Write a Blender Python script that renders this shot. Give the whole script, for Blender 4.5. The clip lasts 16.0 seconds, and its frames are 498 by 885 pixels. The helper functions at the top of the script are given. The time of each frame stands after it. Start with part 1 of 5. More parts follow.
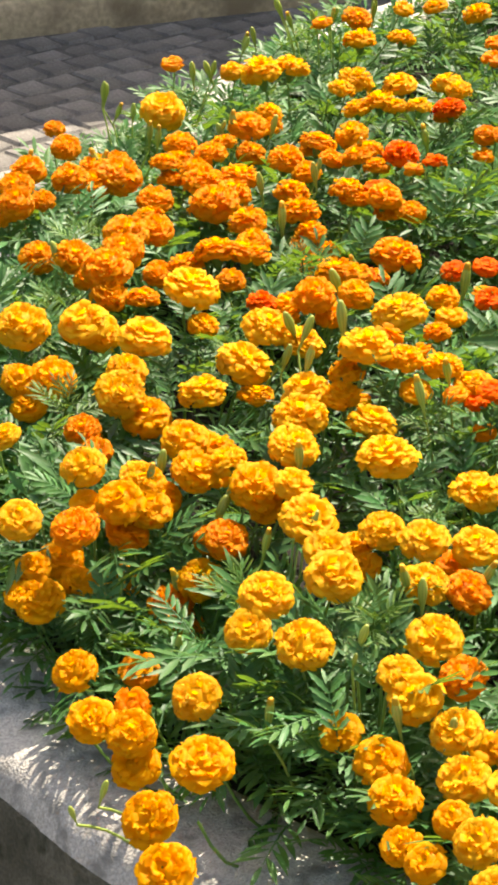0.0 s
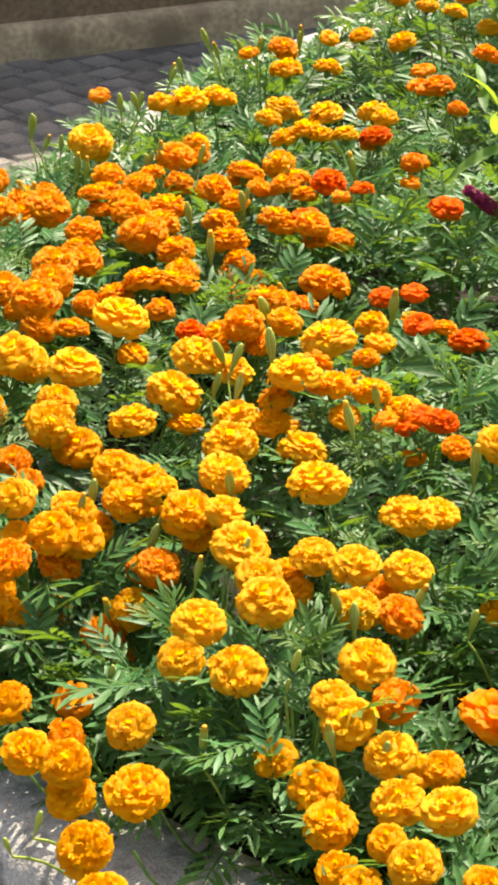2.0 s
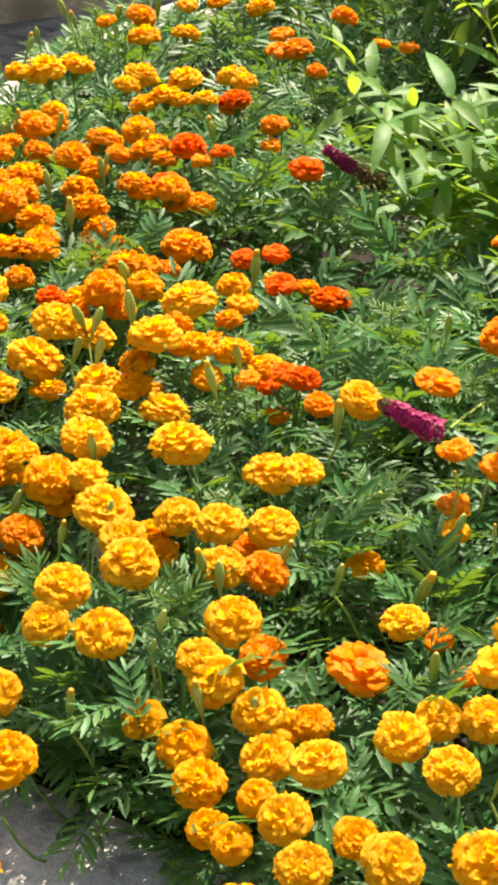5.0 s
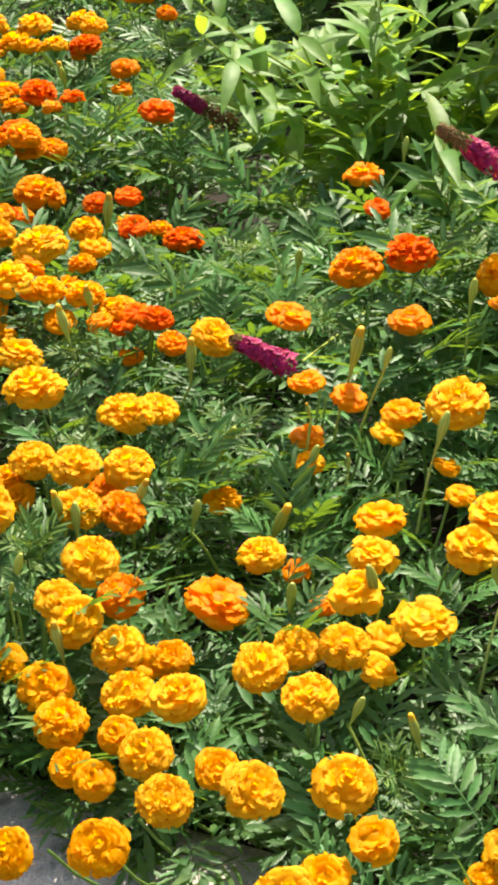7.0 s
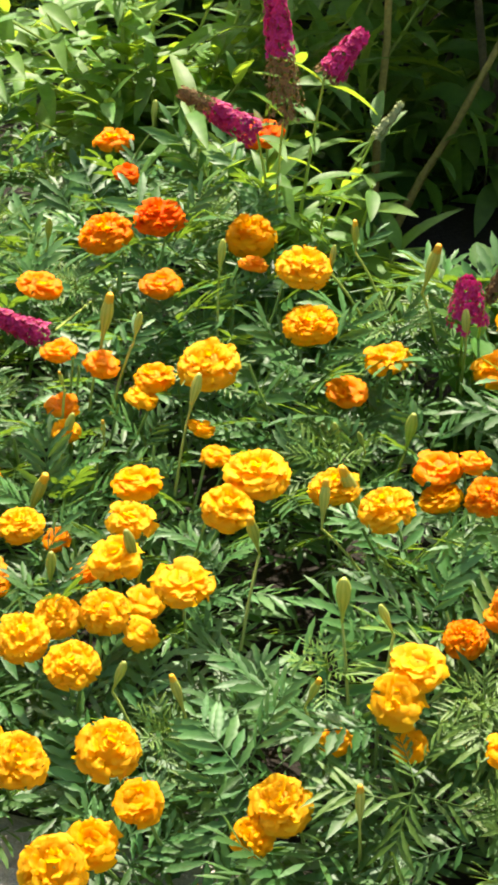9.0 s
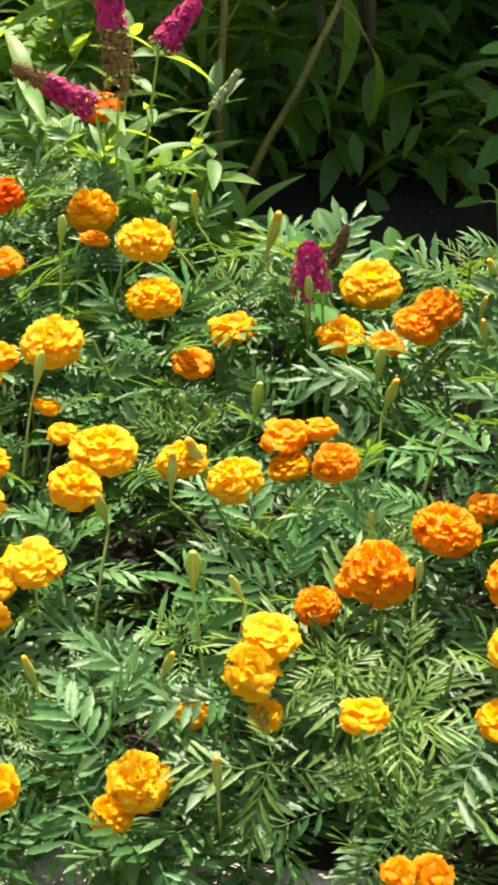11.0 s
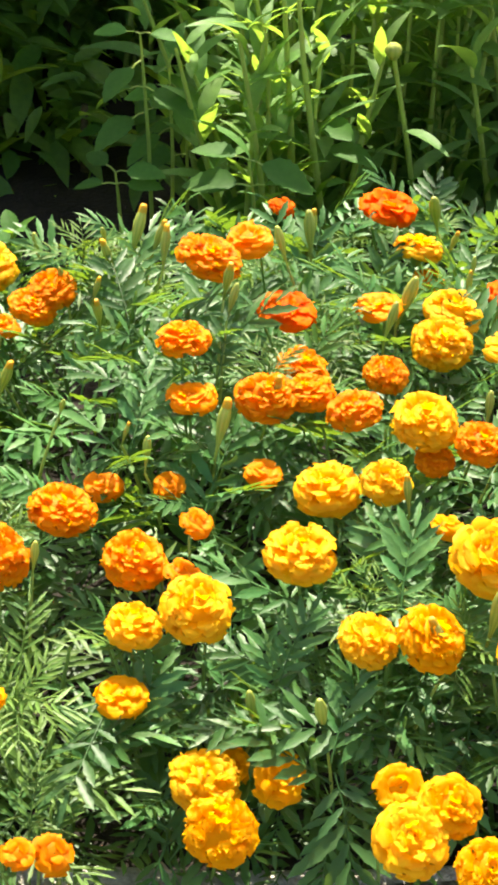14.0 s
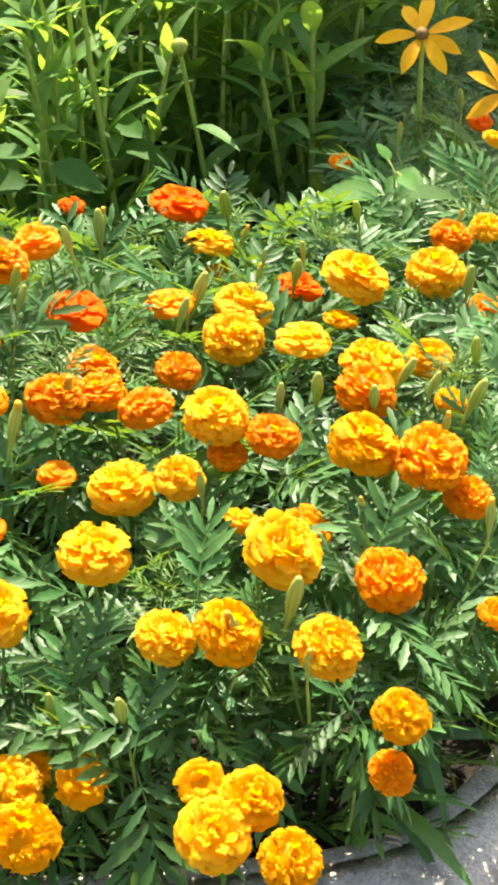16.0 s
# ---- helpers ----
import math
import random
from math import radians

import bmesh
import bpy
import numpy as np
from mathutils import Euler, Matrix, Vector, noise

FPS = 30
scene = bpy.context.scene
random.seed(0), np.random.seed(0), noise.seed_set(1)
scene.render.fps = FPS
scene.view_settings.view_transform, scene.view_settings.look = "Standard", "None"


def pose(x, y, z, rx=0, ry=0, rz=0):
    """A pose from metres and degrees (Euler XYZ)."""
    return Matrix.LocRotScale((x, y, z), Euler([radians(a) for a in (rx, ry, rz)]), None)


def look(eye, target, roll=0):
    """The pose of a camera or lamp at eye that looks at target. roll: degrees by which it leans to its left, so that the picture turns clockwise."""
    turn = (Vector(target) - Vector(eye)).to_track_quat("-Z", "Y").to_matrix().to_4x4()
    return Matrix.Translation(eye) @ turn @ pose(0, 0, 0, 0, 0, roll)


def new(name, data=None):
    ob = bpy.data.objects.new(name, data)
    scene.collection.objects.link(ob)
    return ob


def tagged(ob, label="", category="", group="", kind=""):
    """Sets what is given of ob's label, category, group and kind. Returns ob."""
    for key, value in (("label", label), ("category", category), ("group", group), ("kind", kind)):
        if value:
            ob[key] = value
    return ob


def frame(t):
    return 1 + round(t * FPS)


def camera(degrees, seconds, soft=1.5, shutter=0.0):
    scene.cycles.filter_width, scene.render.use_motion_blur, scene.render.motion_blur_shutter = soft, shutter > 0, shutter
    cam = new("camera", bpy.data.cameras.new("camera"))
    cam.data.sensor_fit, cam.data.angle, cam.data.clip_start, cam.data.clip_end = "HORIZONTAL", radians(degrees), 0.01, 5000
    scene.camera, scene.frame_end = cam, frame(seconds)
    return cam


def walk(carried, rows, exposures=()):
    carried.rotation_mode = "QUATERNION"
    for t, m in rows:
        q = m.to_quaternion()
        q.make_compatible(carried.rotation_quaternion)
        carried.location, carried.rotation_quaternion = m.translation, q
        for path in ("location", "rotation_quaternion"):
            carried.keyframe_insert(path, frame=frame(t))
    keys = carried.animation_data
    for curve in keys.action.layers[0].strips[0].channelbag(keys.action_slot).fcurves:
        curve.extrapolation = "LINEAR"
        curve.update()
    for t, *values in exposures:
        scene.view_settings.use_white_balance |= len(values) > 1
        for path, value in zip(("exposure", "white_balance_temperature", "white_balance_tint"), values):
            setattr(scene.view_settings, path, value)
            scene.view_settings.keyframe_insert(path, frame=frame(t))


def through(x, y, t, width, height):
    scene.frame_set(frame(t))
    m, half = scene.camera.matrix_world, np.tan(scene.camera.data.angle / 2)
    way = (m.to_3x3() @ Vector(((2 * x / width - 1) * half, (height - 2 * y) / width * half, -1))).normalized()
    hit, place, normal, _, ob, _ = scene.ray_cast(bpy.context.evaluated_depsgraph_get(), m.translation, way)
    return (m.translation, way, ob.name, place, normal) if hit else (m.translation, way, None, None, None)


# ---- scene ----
# ---- camera: a hand-held pan from one spot with a long lens ----
cam = camera(12.9, 16.0, soft=3.5)
EYE = 1.55
ROWS = [
    (0.0, -0.0, 0.0, -0.0, -0.187, -25.533, 0.433),
    (0.5, 0.0005, 0.0004, -0.0015, -0.693, -25.288, 0.374),
    (1.0, 0.0015, 0.0014, -0.0016, -1.209, -25.087, 0.403),
    (1.5, 0.0059, -0.0021, -0.0009, -1.649, -24.916, 0.351),
    (2.0, 0.0073, -0.0061, -0.0001, -1.977, -24.733, 0.259),
    (2.5, 0.0092, -0.0106, -0.0007, -2.428, -24.561, 0.235),
    (3.0, 0.0132, -0.0109, -0.0053, -2.865, -24.482, 0.223),
    (3.5, 0.016, -0.0069, -0.013, -3.211, -24.549, 0.097),
    (4.0, 0.0193, 0.0003, -0.0183, -3.834, -24.754, 0.091),
    (6.5, 0.0554, -0.0137, -0.0324, -7.626, -26.177, -1.052),
    (7.0, 0.064, -0.0178, -0.0345, -8.477, -26.555, -1.271),
    (7.5, 0.0724, -0.0194, -0.0349, -9.579, -26.88, -1.497),
    (8.0, 0.0828, -0.0236, -0.0325, -11.288, -27.141, -1.584),
    (8.5, 0.091, -0.029, -0.0296, -13.236, -27.401, -1.433),
    (9.0, 0.0978, -0.0332, -0.0279, -14.494, -27.665, -1.441),
    (11.5, 0.1319, -0.0337, -0.0301, -19.987, -28.626, -1.84),
    (12.0, 0.1402, -0.0413, -0.0287, -22.206, -28.595, -1.179),
    (12.5, 0.1418, -0.0516, -0.0289, -23.692, -28.615, -0.832),
    (13.0, 0.1387, -0.0581, -0.0317, -24.894, -28.773, -0.168),
    (13.5, 0.1461, -0.0542, -0.0331, -26.853, -28.891, 0.615),
    (14.0, 0.1564, -0.0495, -0.0369, -28.363, -28.949, 1.001),
    (14.5, 0.1656, -0.0487, -0.0388, -29.622, -28.987, 1.103),
    (15.0, 0.1736, -0.0538, -0.0394, -31.119, -29.095, 1.279),
    (15.5, 0.1794, -0.0554, -0.0392, -32.044, -29.111, 1.122),
    (16.0, 0.1851, -0.0646, -0.0361, -33.42, -28.97, 1.003),
]
walk(cam, [(t, pose(x, y, EYE + z, 0, 0, yaw) @ pose(0, 0, 0, 90 + pitch) @ pose(0, 0, 0, 0, 0, roll)) for t, x, y, z, yaw, pitch, roll in ROWS],
     [(0.0, 1.72, 7000, 10), (4.0, 1.7, 7000, 10), (7.0, 1.69, 7000, 10), (9.0, 1.88, 7000, 10), (11.5, 2.05, 7000, 10), (12.5, 2.16, 7000, 10), (16.0, 2.2, 7000, 10)])

# ---- daylight: a high sun ahead of the camera, to its right ----
SUN_AZIMUTH, SUN_HEIGHT = 26.0, 56.0
world = bpy.data.worlds.new("daylight")
world.use_nodes = True
scene.world = world
sky = world.node_tree.nodes.new("ShaderNodeTexSky")
sky.sky_type, sky.sun_disc = "NISHITA", False
sky.dust_density, sky.ozone_density = 4.0, 0.3
sky.sun_elevation, sky.sun_rotation = radians(SUN_HEIGHT), radians(SUN_AZIMUTH)
world.node_tree.links.new(sky.outputs[0], world.node_tree.nodes["Background"].inputs[0])
world.node_tree.nodes["Background"].inputs[1].default_value = 0.09
sun_data = bpy.data.lights.new("sun", "SUN")
sun_data.energy, sun_data.angle, sun_data.color = 3.75, radians(0.5), (1.0, 0.93, 0.82)
sun = new("sun", sun_data)
sun.matrix_world = look((3 * math.sin(radians(SUN_AZIMUTH)), 3 * math.cos(radians(SUN_AZIMUTH)), 3 * math.tan(radians(SUN_HEIGHT))), (0, 0, 0))


# ---- materials ----
def material(name, rough=0.6, specular=0.5):
    m = bpy.data.materials.new(name)
    m.use_nodes = True
    bsdf = m.node_tree.nodes["Principled BSDF"]
    bsdf.inputs["Roughness"].default_value = rough
    bsdf.inputs["Specular IOR Level"].default_value = specular
    return m, m.node_tree.nodes, m.node_tree.links, bsdf


def noise_node(nodes, links, scale, detail=4.0, coords="Object"):
    tex = nodes.new("ShaderNodeTexNoise")
    tex.inputs["Scale"].default_value, tex.inputs["Detail"].default_value = scale, detail
    at = nodes.new("ShaderNodeTexCoord")
    links.new(at.outputs[coords], tex.inputs["Vector"])
    return tex.outputs["Fac"]


def ramp(nodes, links, fac, stops):
    r = nodes.new("ShaderNodeValToRGB")
    while len(r.color_ramp.elements) < len(stops):
        r.color_ramp.elements.new(0.5)
    for e, (at, colour) in zip(r.color_ramp.elements, stops):
        e.position, e.color = at, (*colour, 1)
    links.new(fac, r.inputs[0])
    return r.outputs[0]


def mix(nodes, links, kind, fac, a, b):
    n = nodes.new("ShaderNodeMix")
    n.data_type, n.blend_type = "RGBA", kind
    for socket, value in ((n.inputs[0], fac), (n.inputs[6], a), (n.inputs[7], b)):
        if isinstance(value, (int, float)):
            socket.default_value = value
        elif isinstance(value, tuple):
            socket.default_value = (*value, 1)
        else:
            links.new(value, socket)
    return n.outputs[2]


def bump(nodes, links, bsdf, height, strength, distance):
    b = nodes.new("ShaderNodeBump")
    b.inputs["Strength"].default_value, b.inputs["Distance"].default_value = strength, distance
    links.new(height, b.inputs["Height"])
    links.new(b.outputs[0], bsdf.inputs["Normal"])


def mineral(name, dark, light, grain, relief, rough=0.9, varied=0.0, stain=None):
    """Concrete, stone, plaster, soil: two scales of mottling, fine relief, and a shift from piece to piece."""
    m, nodes, links, bsdf = material(name, rough, 0.25)
    coarse = ramp(nodes, links, noise_node(nodes, links, grain * 0.06, 5), [(0.3, dark), (0.7, light)])
    fine = noise_node(nodes, links, grain, 6)
    colour = mix(nodes, links, "OVERLAY", 0.55, coarse, ramp(nodes, links, fine, [(0.3, (0.25,) * 3), (0.72, (0.75,) * 3)]))
    if stain:
        where = ramp(nodes, links, noise_node(nodes, links, grain * 0.12, 8), [(0.5, (0, 0, 0)), (0.66, (1, 1, 1))])
        colour = mix(nodes, links, "MIX", where, colour, stain)
    if varied:
        info = nodes.new("ShaderNodeObjectInfo")
        shade = ramp(nodes, links, info.outputs["Random"], [(0, (0.5 - varied,) * 3), (1, (0.5 + varied,) * 3)])
        colour = mix(nodes, links, "OVERLAY", 0.8, colour, shade)
    links.new(colour, bsdf.inputs["Base Color"])
    bump(nodes, links, bsdf, fine, relief, 0.004)
    return m


def living(name, base, edge, light_through, through=0.35, rough=0.5, specular=0.4, spread=0.14, veins=False, streak=0.0, stripes=None):
    """Leaf or petal: pigment that shifts along it (UV), differs from piece to piece, and lets light through."""
    m, nodes, links, bsdf = material(name, rough, specular)
    uv = nodes.new("ShaderNodeUVMap")
    split = nodes.new("ShaderNodeSeparateXYZ")
    links.new(uv.outputs[0], split.inputs[0])
    colour = ramp(nodes, links, split.outputs["Y"], [(0.1, base), (0.95, edge)])
    if stripes:
        band = nodes.new("ShaderNodeMath")
        band.operation = "PINGPONG"
        band.inputs[1].default_value = stripes[0]
        links.new(split.outputs["X"], band.inputs[0])
        colour = mix(nodes, links, "MIX", ramp(nodes, links, band.outputs[0], [(stripes[0] * 0.25, (0, 0, 0)), (stripes[0] * 0.75, (1, 1, 1))]), colour, stripes[1])
    info = nodes.new("ShaderNodeObjectInfo")
    geo = nodes.new("ShaderNodeNewGeometry")
    shift = nodes.new("ShaderNodeHueSaturation")
    for source, socket, low, high in ((info.outputs["Random"], "Value", 1 - spread * 1.6, 1 + spread * 1.6), (geo.outputs["Random Per Island"], "Hue", 0.5 - spread * 0.09, 0.5 + spread * 0.09)):
        fit = nodes.new("ShaderNodeMapRange")
        fit.inputs["To Min"].default_value, fit.inputs["To Max"].default_value = low, high
        links.new(source, fit.inputs["Value"])
        links.new(fit.outputs[0], shift.inputs[socket])
    links.new(colour, shift.inputs["Color"])
    blotch = noise_node(nodes, links, 90, 3)
    colour = mix(nodes, links, "OVERLAY", 0.35, shift.outputs[0], ramp(nodes, links, blotch, [(0.3, (0.35,) * 3), (0.7, (0.65,) * 3)]))
    links.new(colour, bsdf.inputs["Base Color"])
    if veins or streak:
        wave = nodes.new("ShaderNodeMath")
        wave.operation = "PINGPONG"
        wave.inputs[1].default_value = 0.09 if veins else 0.06
        links.new(split.outputs["Y" if veins else "X"], wave.inputs[0])
        bump(nodes, links, bsdf, wave.outputs[0], 0.16 if veins else 0.4, 0.006)
    glow = nodes.new("ShaderNodeBsdfTranslucent")
    tint = mix(nodes, links, "MULTIPLY", 1.0, ramp(nodes, links, blotch, [(0.3, (0.8,) * 3), (0.7, (1.0,) * 3)]), light_through)
    links.new(tint, glow.inputs["Color"])
    both = nodes.new("ShaderNodeMixShader")
    both.inputs[0].default_value = through
    links.new(bsdf.outputs[0], both.inputs[1])
    links.new(glow.outputs[0], both.inputs[2])
    links.new(both.outputs[0], nodes["Material Output"].inputs["Surface"])
    return m


PETAL = {
    "y": living("petal_yellow", (0.88, 0.44, 0.002), (0.93, 0.57, 0.02), (0.99, 0.61, 0.007), 0.58, 0.5, 0.11, 0.07, streak=1),
    "g": living("petal_golden", (0.86, 0.39, 0.001), (0.9, 0.47, 0.005), (0.98, 0.53, 0.003), 0.58, 0.5, 0.1, 0.07, streak=1),
    "a": living("petal_light_orange", (0.85, 0.31, 0.001), (0.9, 0.405, 0.004), (0.98, 0.46, 0.003), 0.6, 0.52, 0.12, 0.08, streak=1),
    "o": living("petal_orange", (0.82, 0.235, 0.001), (0.9, 0.36, 0.003), (0.98, 0.415, 0.003), 0.57, 0.52, 0.12, 0.08, streak=1),
    "r": living("petal_red_orange", (0.72, 0.08, 0.001), (0.85, 0.17, 0.001), (0.94, 0.19, 0.001), 0.48, 0.6, 0.06, 0.08, streak=1),
}
LEAF = living("marigold_leaf", (0.039, 0.109, 0.027), (0.06, 0.15, 0.04), (0.27, 0.46, 0.03), 0.25, 0.46, 0.25, 0.22, veins=True)
PALE_LEAF = living("pale_marigold_leaf", (0.07, 0.14, 0.021), (0.092, 0.172, 0.027), (0.26, 0.4, 0.03), 0.2, 0.5, 0.24, 0.15, veins=True)
STEM = living("green_stem", (0.11, 0.2, 0.035), (0.15, 0.26, 0.05), (0.2, 0.35, 0.05), 0.15, 0.5, 0.4, 0.15)
BUD = living("bud_green", (0.2, 0.29, 0.045), (0.36, 0.42, 0.065), (0.4, 0.5, 0.06), 0.28, 0.5, 0.4, 0.12, stripes=(1 / 16, (0.44, 0.46, 0.09)))
BUD_TIP = living("bud_tip_yellow", (0.5, 0.35, 0.02), (0.8, 0.36, 0.01), (0.7, 0.4, 0.02), 0.2, 0.5, 0.3, 0.12)
BUSH_LEAF = living("bush_leaf", (0.07, 0.165, 0.029), (0.1, 0.205, 0.038), (0.42, 0.6, 0.04), 0.44, 0.5, 0.26, 0.2, veins=True)
PALE_STEM = living("pale_stem", (0.3, 0.4, 0.075), (0.38, 0.47, 0.085), (0.3, 0.45, 0.06), 0.2, 0.5, 0.4, 0.12)
TALL_LEAF = living("tall_leaf", (0.095, 0.205, 0.05), (0.12, 0.24, 0.058), (0.38, 0.6, 0.06), 0.45, 0.55, 0.22, 0.2, veins=True)
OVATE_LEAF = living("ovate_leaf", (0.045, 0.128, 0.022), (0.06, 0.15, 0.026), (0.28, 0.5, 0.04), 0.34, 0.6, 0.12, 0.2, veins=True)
PINK = living("pink_floret", (0.26, 0.006, 0.06), (0.44, 0.018, 0.135), (0.5, 0.02, 0.15), 0.25, 0.6, 0.3, 0.25)
YOUNG = living("young_floret", (0.2, 0.24, 0.1), (0.34, 0.36, 0.16), (0.3, 0.35, 0.1), 0.2, 0.7, 0.3, 0.2)
FADED = living("faded_floret", (0.09, 0.05, 0.02), (0.2, 0.12, 0.04), (0.2, 0.1, 0.03), 0.15, 0.8, 0.2, 0.3)
DAISY = living("daisy_yellow", (0.88, 0.42, 0.006), (0.92, 0.5, 0.01), (1.0, 0.55, 0.01), 0.5, 0.5, 0.3, 0.08)
OLIVE_BARK = mineral("olive_bark", (0.17, 0.135, 0.025), (0.32, 0.26, 0.06), 160, 0.5, 0.75)
BRANCH = mineral("bark", (0.07, 0.055, 0.025), (0.15, 0.12, 0.055), 160, 0.5, 0.85)
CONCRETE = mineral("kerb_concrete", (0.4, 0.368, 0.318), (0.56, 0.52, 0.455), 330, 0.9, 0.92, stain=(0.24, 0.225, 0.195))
SETT = mineral("sett_stone", (0.135, 0.122, 0.108), (0.25, 0.228, 0.2), 190, 0.6, 0.8, varied=0.14)
# darker mottled concrete for the kerb's outer face
FACE_CONCRETE = mineral("dark_face_concrete", (0.055, 0.052, 0.034), (0.17, 0.155, 0.115), 260, 1.0, 0.95, stain=(0.035, 0.036, 0.02))
JOINT = mineral("joint_sand", (0.085, 0.08, 0.07), (0.16, 0.148, 0.128), 120, 0.8, 0.95)
WALL = mineral("wall_plaster", (0.22, 0.15, 0.085), (0.27, 0.19, 0.11), 60, 0.4, 0.9, stain=(0.17, 0.12, 0.07))
PLINTH = mineral("plinth_stone", (0.46, 0.34, 0.2), (0.55, 0.42, 0.26), 60, 0.4, 0.9, stain=(0.27, 0.195, 0.115))
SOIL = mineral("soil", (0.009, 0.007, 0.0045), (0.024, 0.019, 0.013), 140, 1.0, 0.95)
LITTER = living("dried_petal", (0.55, 0.42, 0.3), (0.72, 0.6, 0.47), (0.5, 0.4, 0.25), 0.15, 0.8, 0.2, 0.3)


# ---- building helpers ----
def mesh_of(name, verts, faces, mats, uvs=None, smooth=True, slots=None):
    """A mesh from generated points; uvs: one per point."""
    me = bpy.data.meshes.new(name)
    me.from_pydata([tuple(v) for v in verts], [], faces)
    for m in mats if isinstance(mats, (list, tuple)) else [mats]:
        me.materials.append(m)
    if uvs is not None:
        layer = me.uv_layers.new(name="UVMap")
        idx = np.zeros(len(me.loops), dtype=np.int32)
        me.loops.foreach_get("vertex_index", idx)
        layer.data.foreach_set("uv", np.asarray(uvs, dtype=np.float32)[idx].ravel())
    if smooth:
        me.polygons.foreach_set("use_smooth", [True] * len(me.polygons))
    if slots:
        me.polygons.foreach_set("material_index", slots)
    me.update()
    return me


def thing(name, x, y, z, label, category, group=""):
    ob = new(name)
    ob.empty_display_size = 0.05
    ob.location = (x, y, z)
    return tagged(ob, label, category, group)


def piece(name, me, parent, m, label="", mat=None):
    """A mesh as a part of a thing; m is its pose in the parent's own axes."""
    ob = new(name, me)
    ob.parent = parent
    ob.matrix_basis = m
    if mat is not None:
        ob.material_slots[0].link = "OBJECT"
        ob.material_slots[0].material = mat
    if label:
        ob["label"] = label
    return ob


class Shell:
    """Collects points, faces and UVs of one mesh."""

    def __init__(self):
        self.v, self.f, self.uv, self.slot = [], [], [], []

    def grid(self, rows, uvs, slot=0, wrap=False):
        """Rows of points joined into quads."""
        start, n = len(self.v), len(rows[0])
        for row, uv in zip(rows, uvs):
            self.v += row
            self.uv += uv
        for i in range(len(rows) - 1):
            for j in range(n if wrap else n - 1):
                a, b = start + i * n + j, start + i * n + (j + 1) % n
                self.f.append((a, b, b + n, a + n))
                self.slot.append(slot)

    def tube(self, path, radii, sides=6, slot=0):
        path = [Vector(p) for p in path]
        rows, uvs = [], []
        for i, p in enumerate(path):
            d = (path[min(i + 1, len(path) - 1)] - path[max(i - 1, 0)]).normalized()
            side = d.cross(Vector((0.31, 0.9, 0.2))).normalized()
            up = d.cross(side)
            rows.append([p + (side * math.cos(a) + up * math.sin(a)) * radii[i] for a in (2 * math.pi * k / sides for k in range(sides))])
            uvs.append([(k / sides, i / (len(path) - 1)) for k in range(sides)])
        self.grid(rows, uvs, slot, wrap=True)

    def blade(self, m, length, width, bend, fold, rows=4, tip=0.06, widest=0.45, teeth=0.0, slot=0):
        """A pointed leaf or leaflet along +y of m, folded along its rib and bending down."""
        pts, uvs = [], []
        for i in range(rows + 1):
            s = i / rows
            w = width * (math.sin(math.pi * min(1, (s * 0.5 / widest if s < widest else 0.5 + (s - widest) * 0.5 / (1 - widest)))) ** 0.8 * (1 - tip) + tip * (1 - s)) * 0.5
            if teeth and 0 < i < rows:
                w *= 1 + teeth * (1 if i % 2 else -1)
            y, z = length * s, -bend * length * s * s
            pts.append([m @ Vector((-w, y, z + fold * w)), m @ Vector((0, y, z)), m @ Vector((w, y, z + fold * w))])
            uvs.append([(0, s), (0.5, s), (1, s)])
        self.grid(pts, uvs, slot)

    def add(self, me, m, slot=0):
        """Joins a posed copy of another mesh."""
        n, flat = len(self.v), [None] * len(me.vertices)
        self.v += [m @ v.co for v in me.vertices]
        for loop, uv in zip(me.loops, me.uv_layers[0].data):
            flat[loop.vertex_index] = tuple(uv.uv)
        self.uv += flat
        for f in me.polygons:
            self.f.append(tuple(n + q for q in f.vertices))
            self.slot.append(slot)

    def mesh(self, name, mats, smooth=True):
        return mesh_of(name, self.v, self.f, mats, self.uv, smooth, self.slot)


def turn(direction, spin=0.0):
    """Rotation that takes +z to a direction, after a spin about it."""
    return Vector(direction).to_track_quat("Z", "Y").to_matrix().to_4x4() @ Matrix.Rotation(spin, 4, "Z")


def inside(x, y, ring):
    hit = False
    for (x0, y0), (x1, y1) in zip(ring, ring[1:] + ring[:1]):
        if (y0 > y) != (y1 > y) and x < (x1 - x0) * (y - y0) / (y1 - y0) + x0:
            hit = not hit
    return hit


# ---- the bed's outline: inner edge of the kerb, anticlockwise from the back ----
EDGE = [(0.62, 5.0), (0.18, 4.45), (-0.16, 3.8), (-0.33, 3.2), (-0.375, 2.6), (-0.33, 2.2), (-0.23, 1.98), (-0.134, 1.85), (-0.05, 1.75), (0.06, 1.655), (0.2, 1.545),
        (0.416, 1.40), (0.6, 1.305), (0.8, 1.205), (0.97, 1.125), (1.1, 1.09), (1.25, 1.14), (1.42, 1.27), (1.6, 1.5), (1.9, 1.95), (2.4, 2.7), (2.9, 3.6), (2.9, 4.6), (2.3, 5.3), (1.4, 5.5)]


def smooth_ring(ring, steps):
    out, n = [], len(ring)
    for i in range(n):
        p0, p1, p2, p3 = (Vector(ring[(i + k) % n]) for k in (-1, 0, 1, 2))
        for k in range(steps):
            s = k / steps
            out.append(0.5 * ((2 * p1) + (p2 - p0) * s + (2 * p0 - 5 * p1 + 4 * p2 - p3) * s * s + (3 * p1 - p0 - 3 * p2 + p3) * s ** 3))
    return out


KERB_TOP, SOIL_TOP = 0.34, 0.30

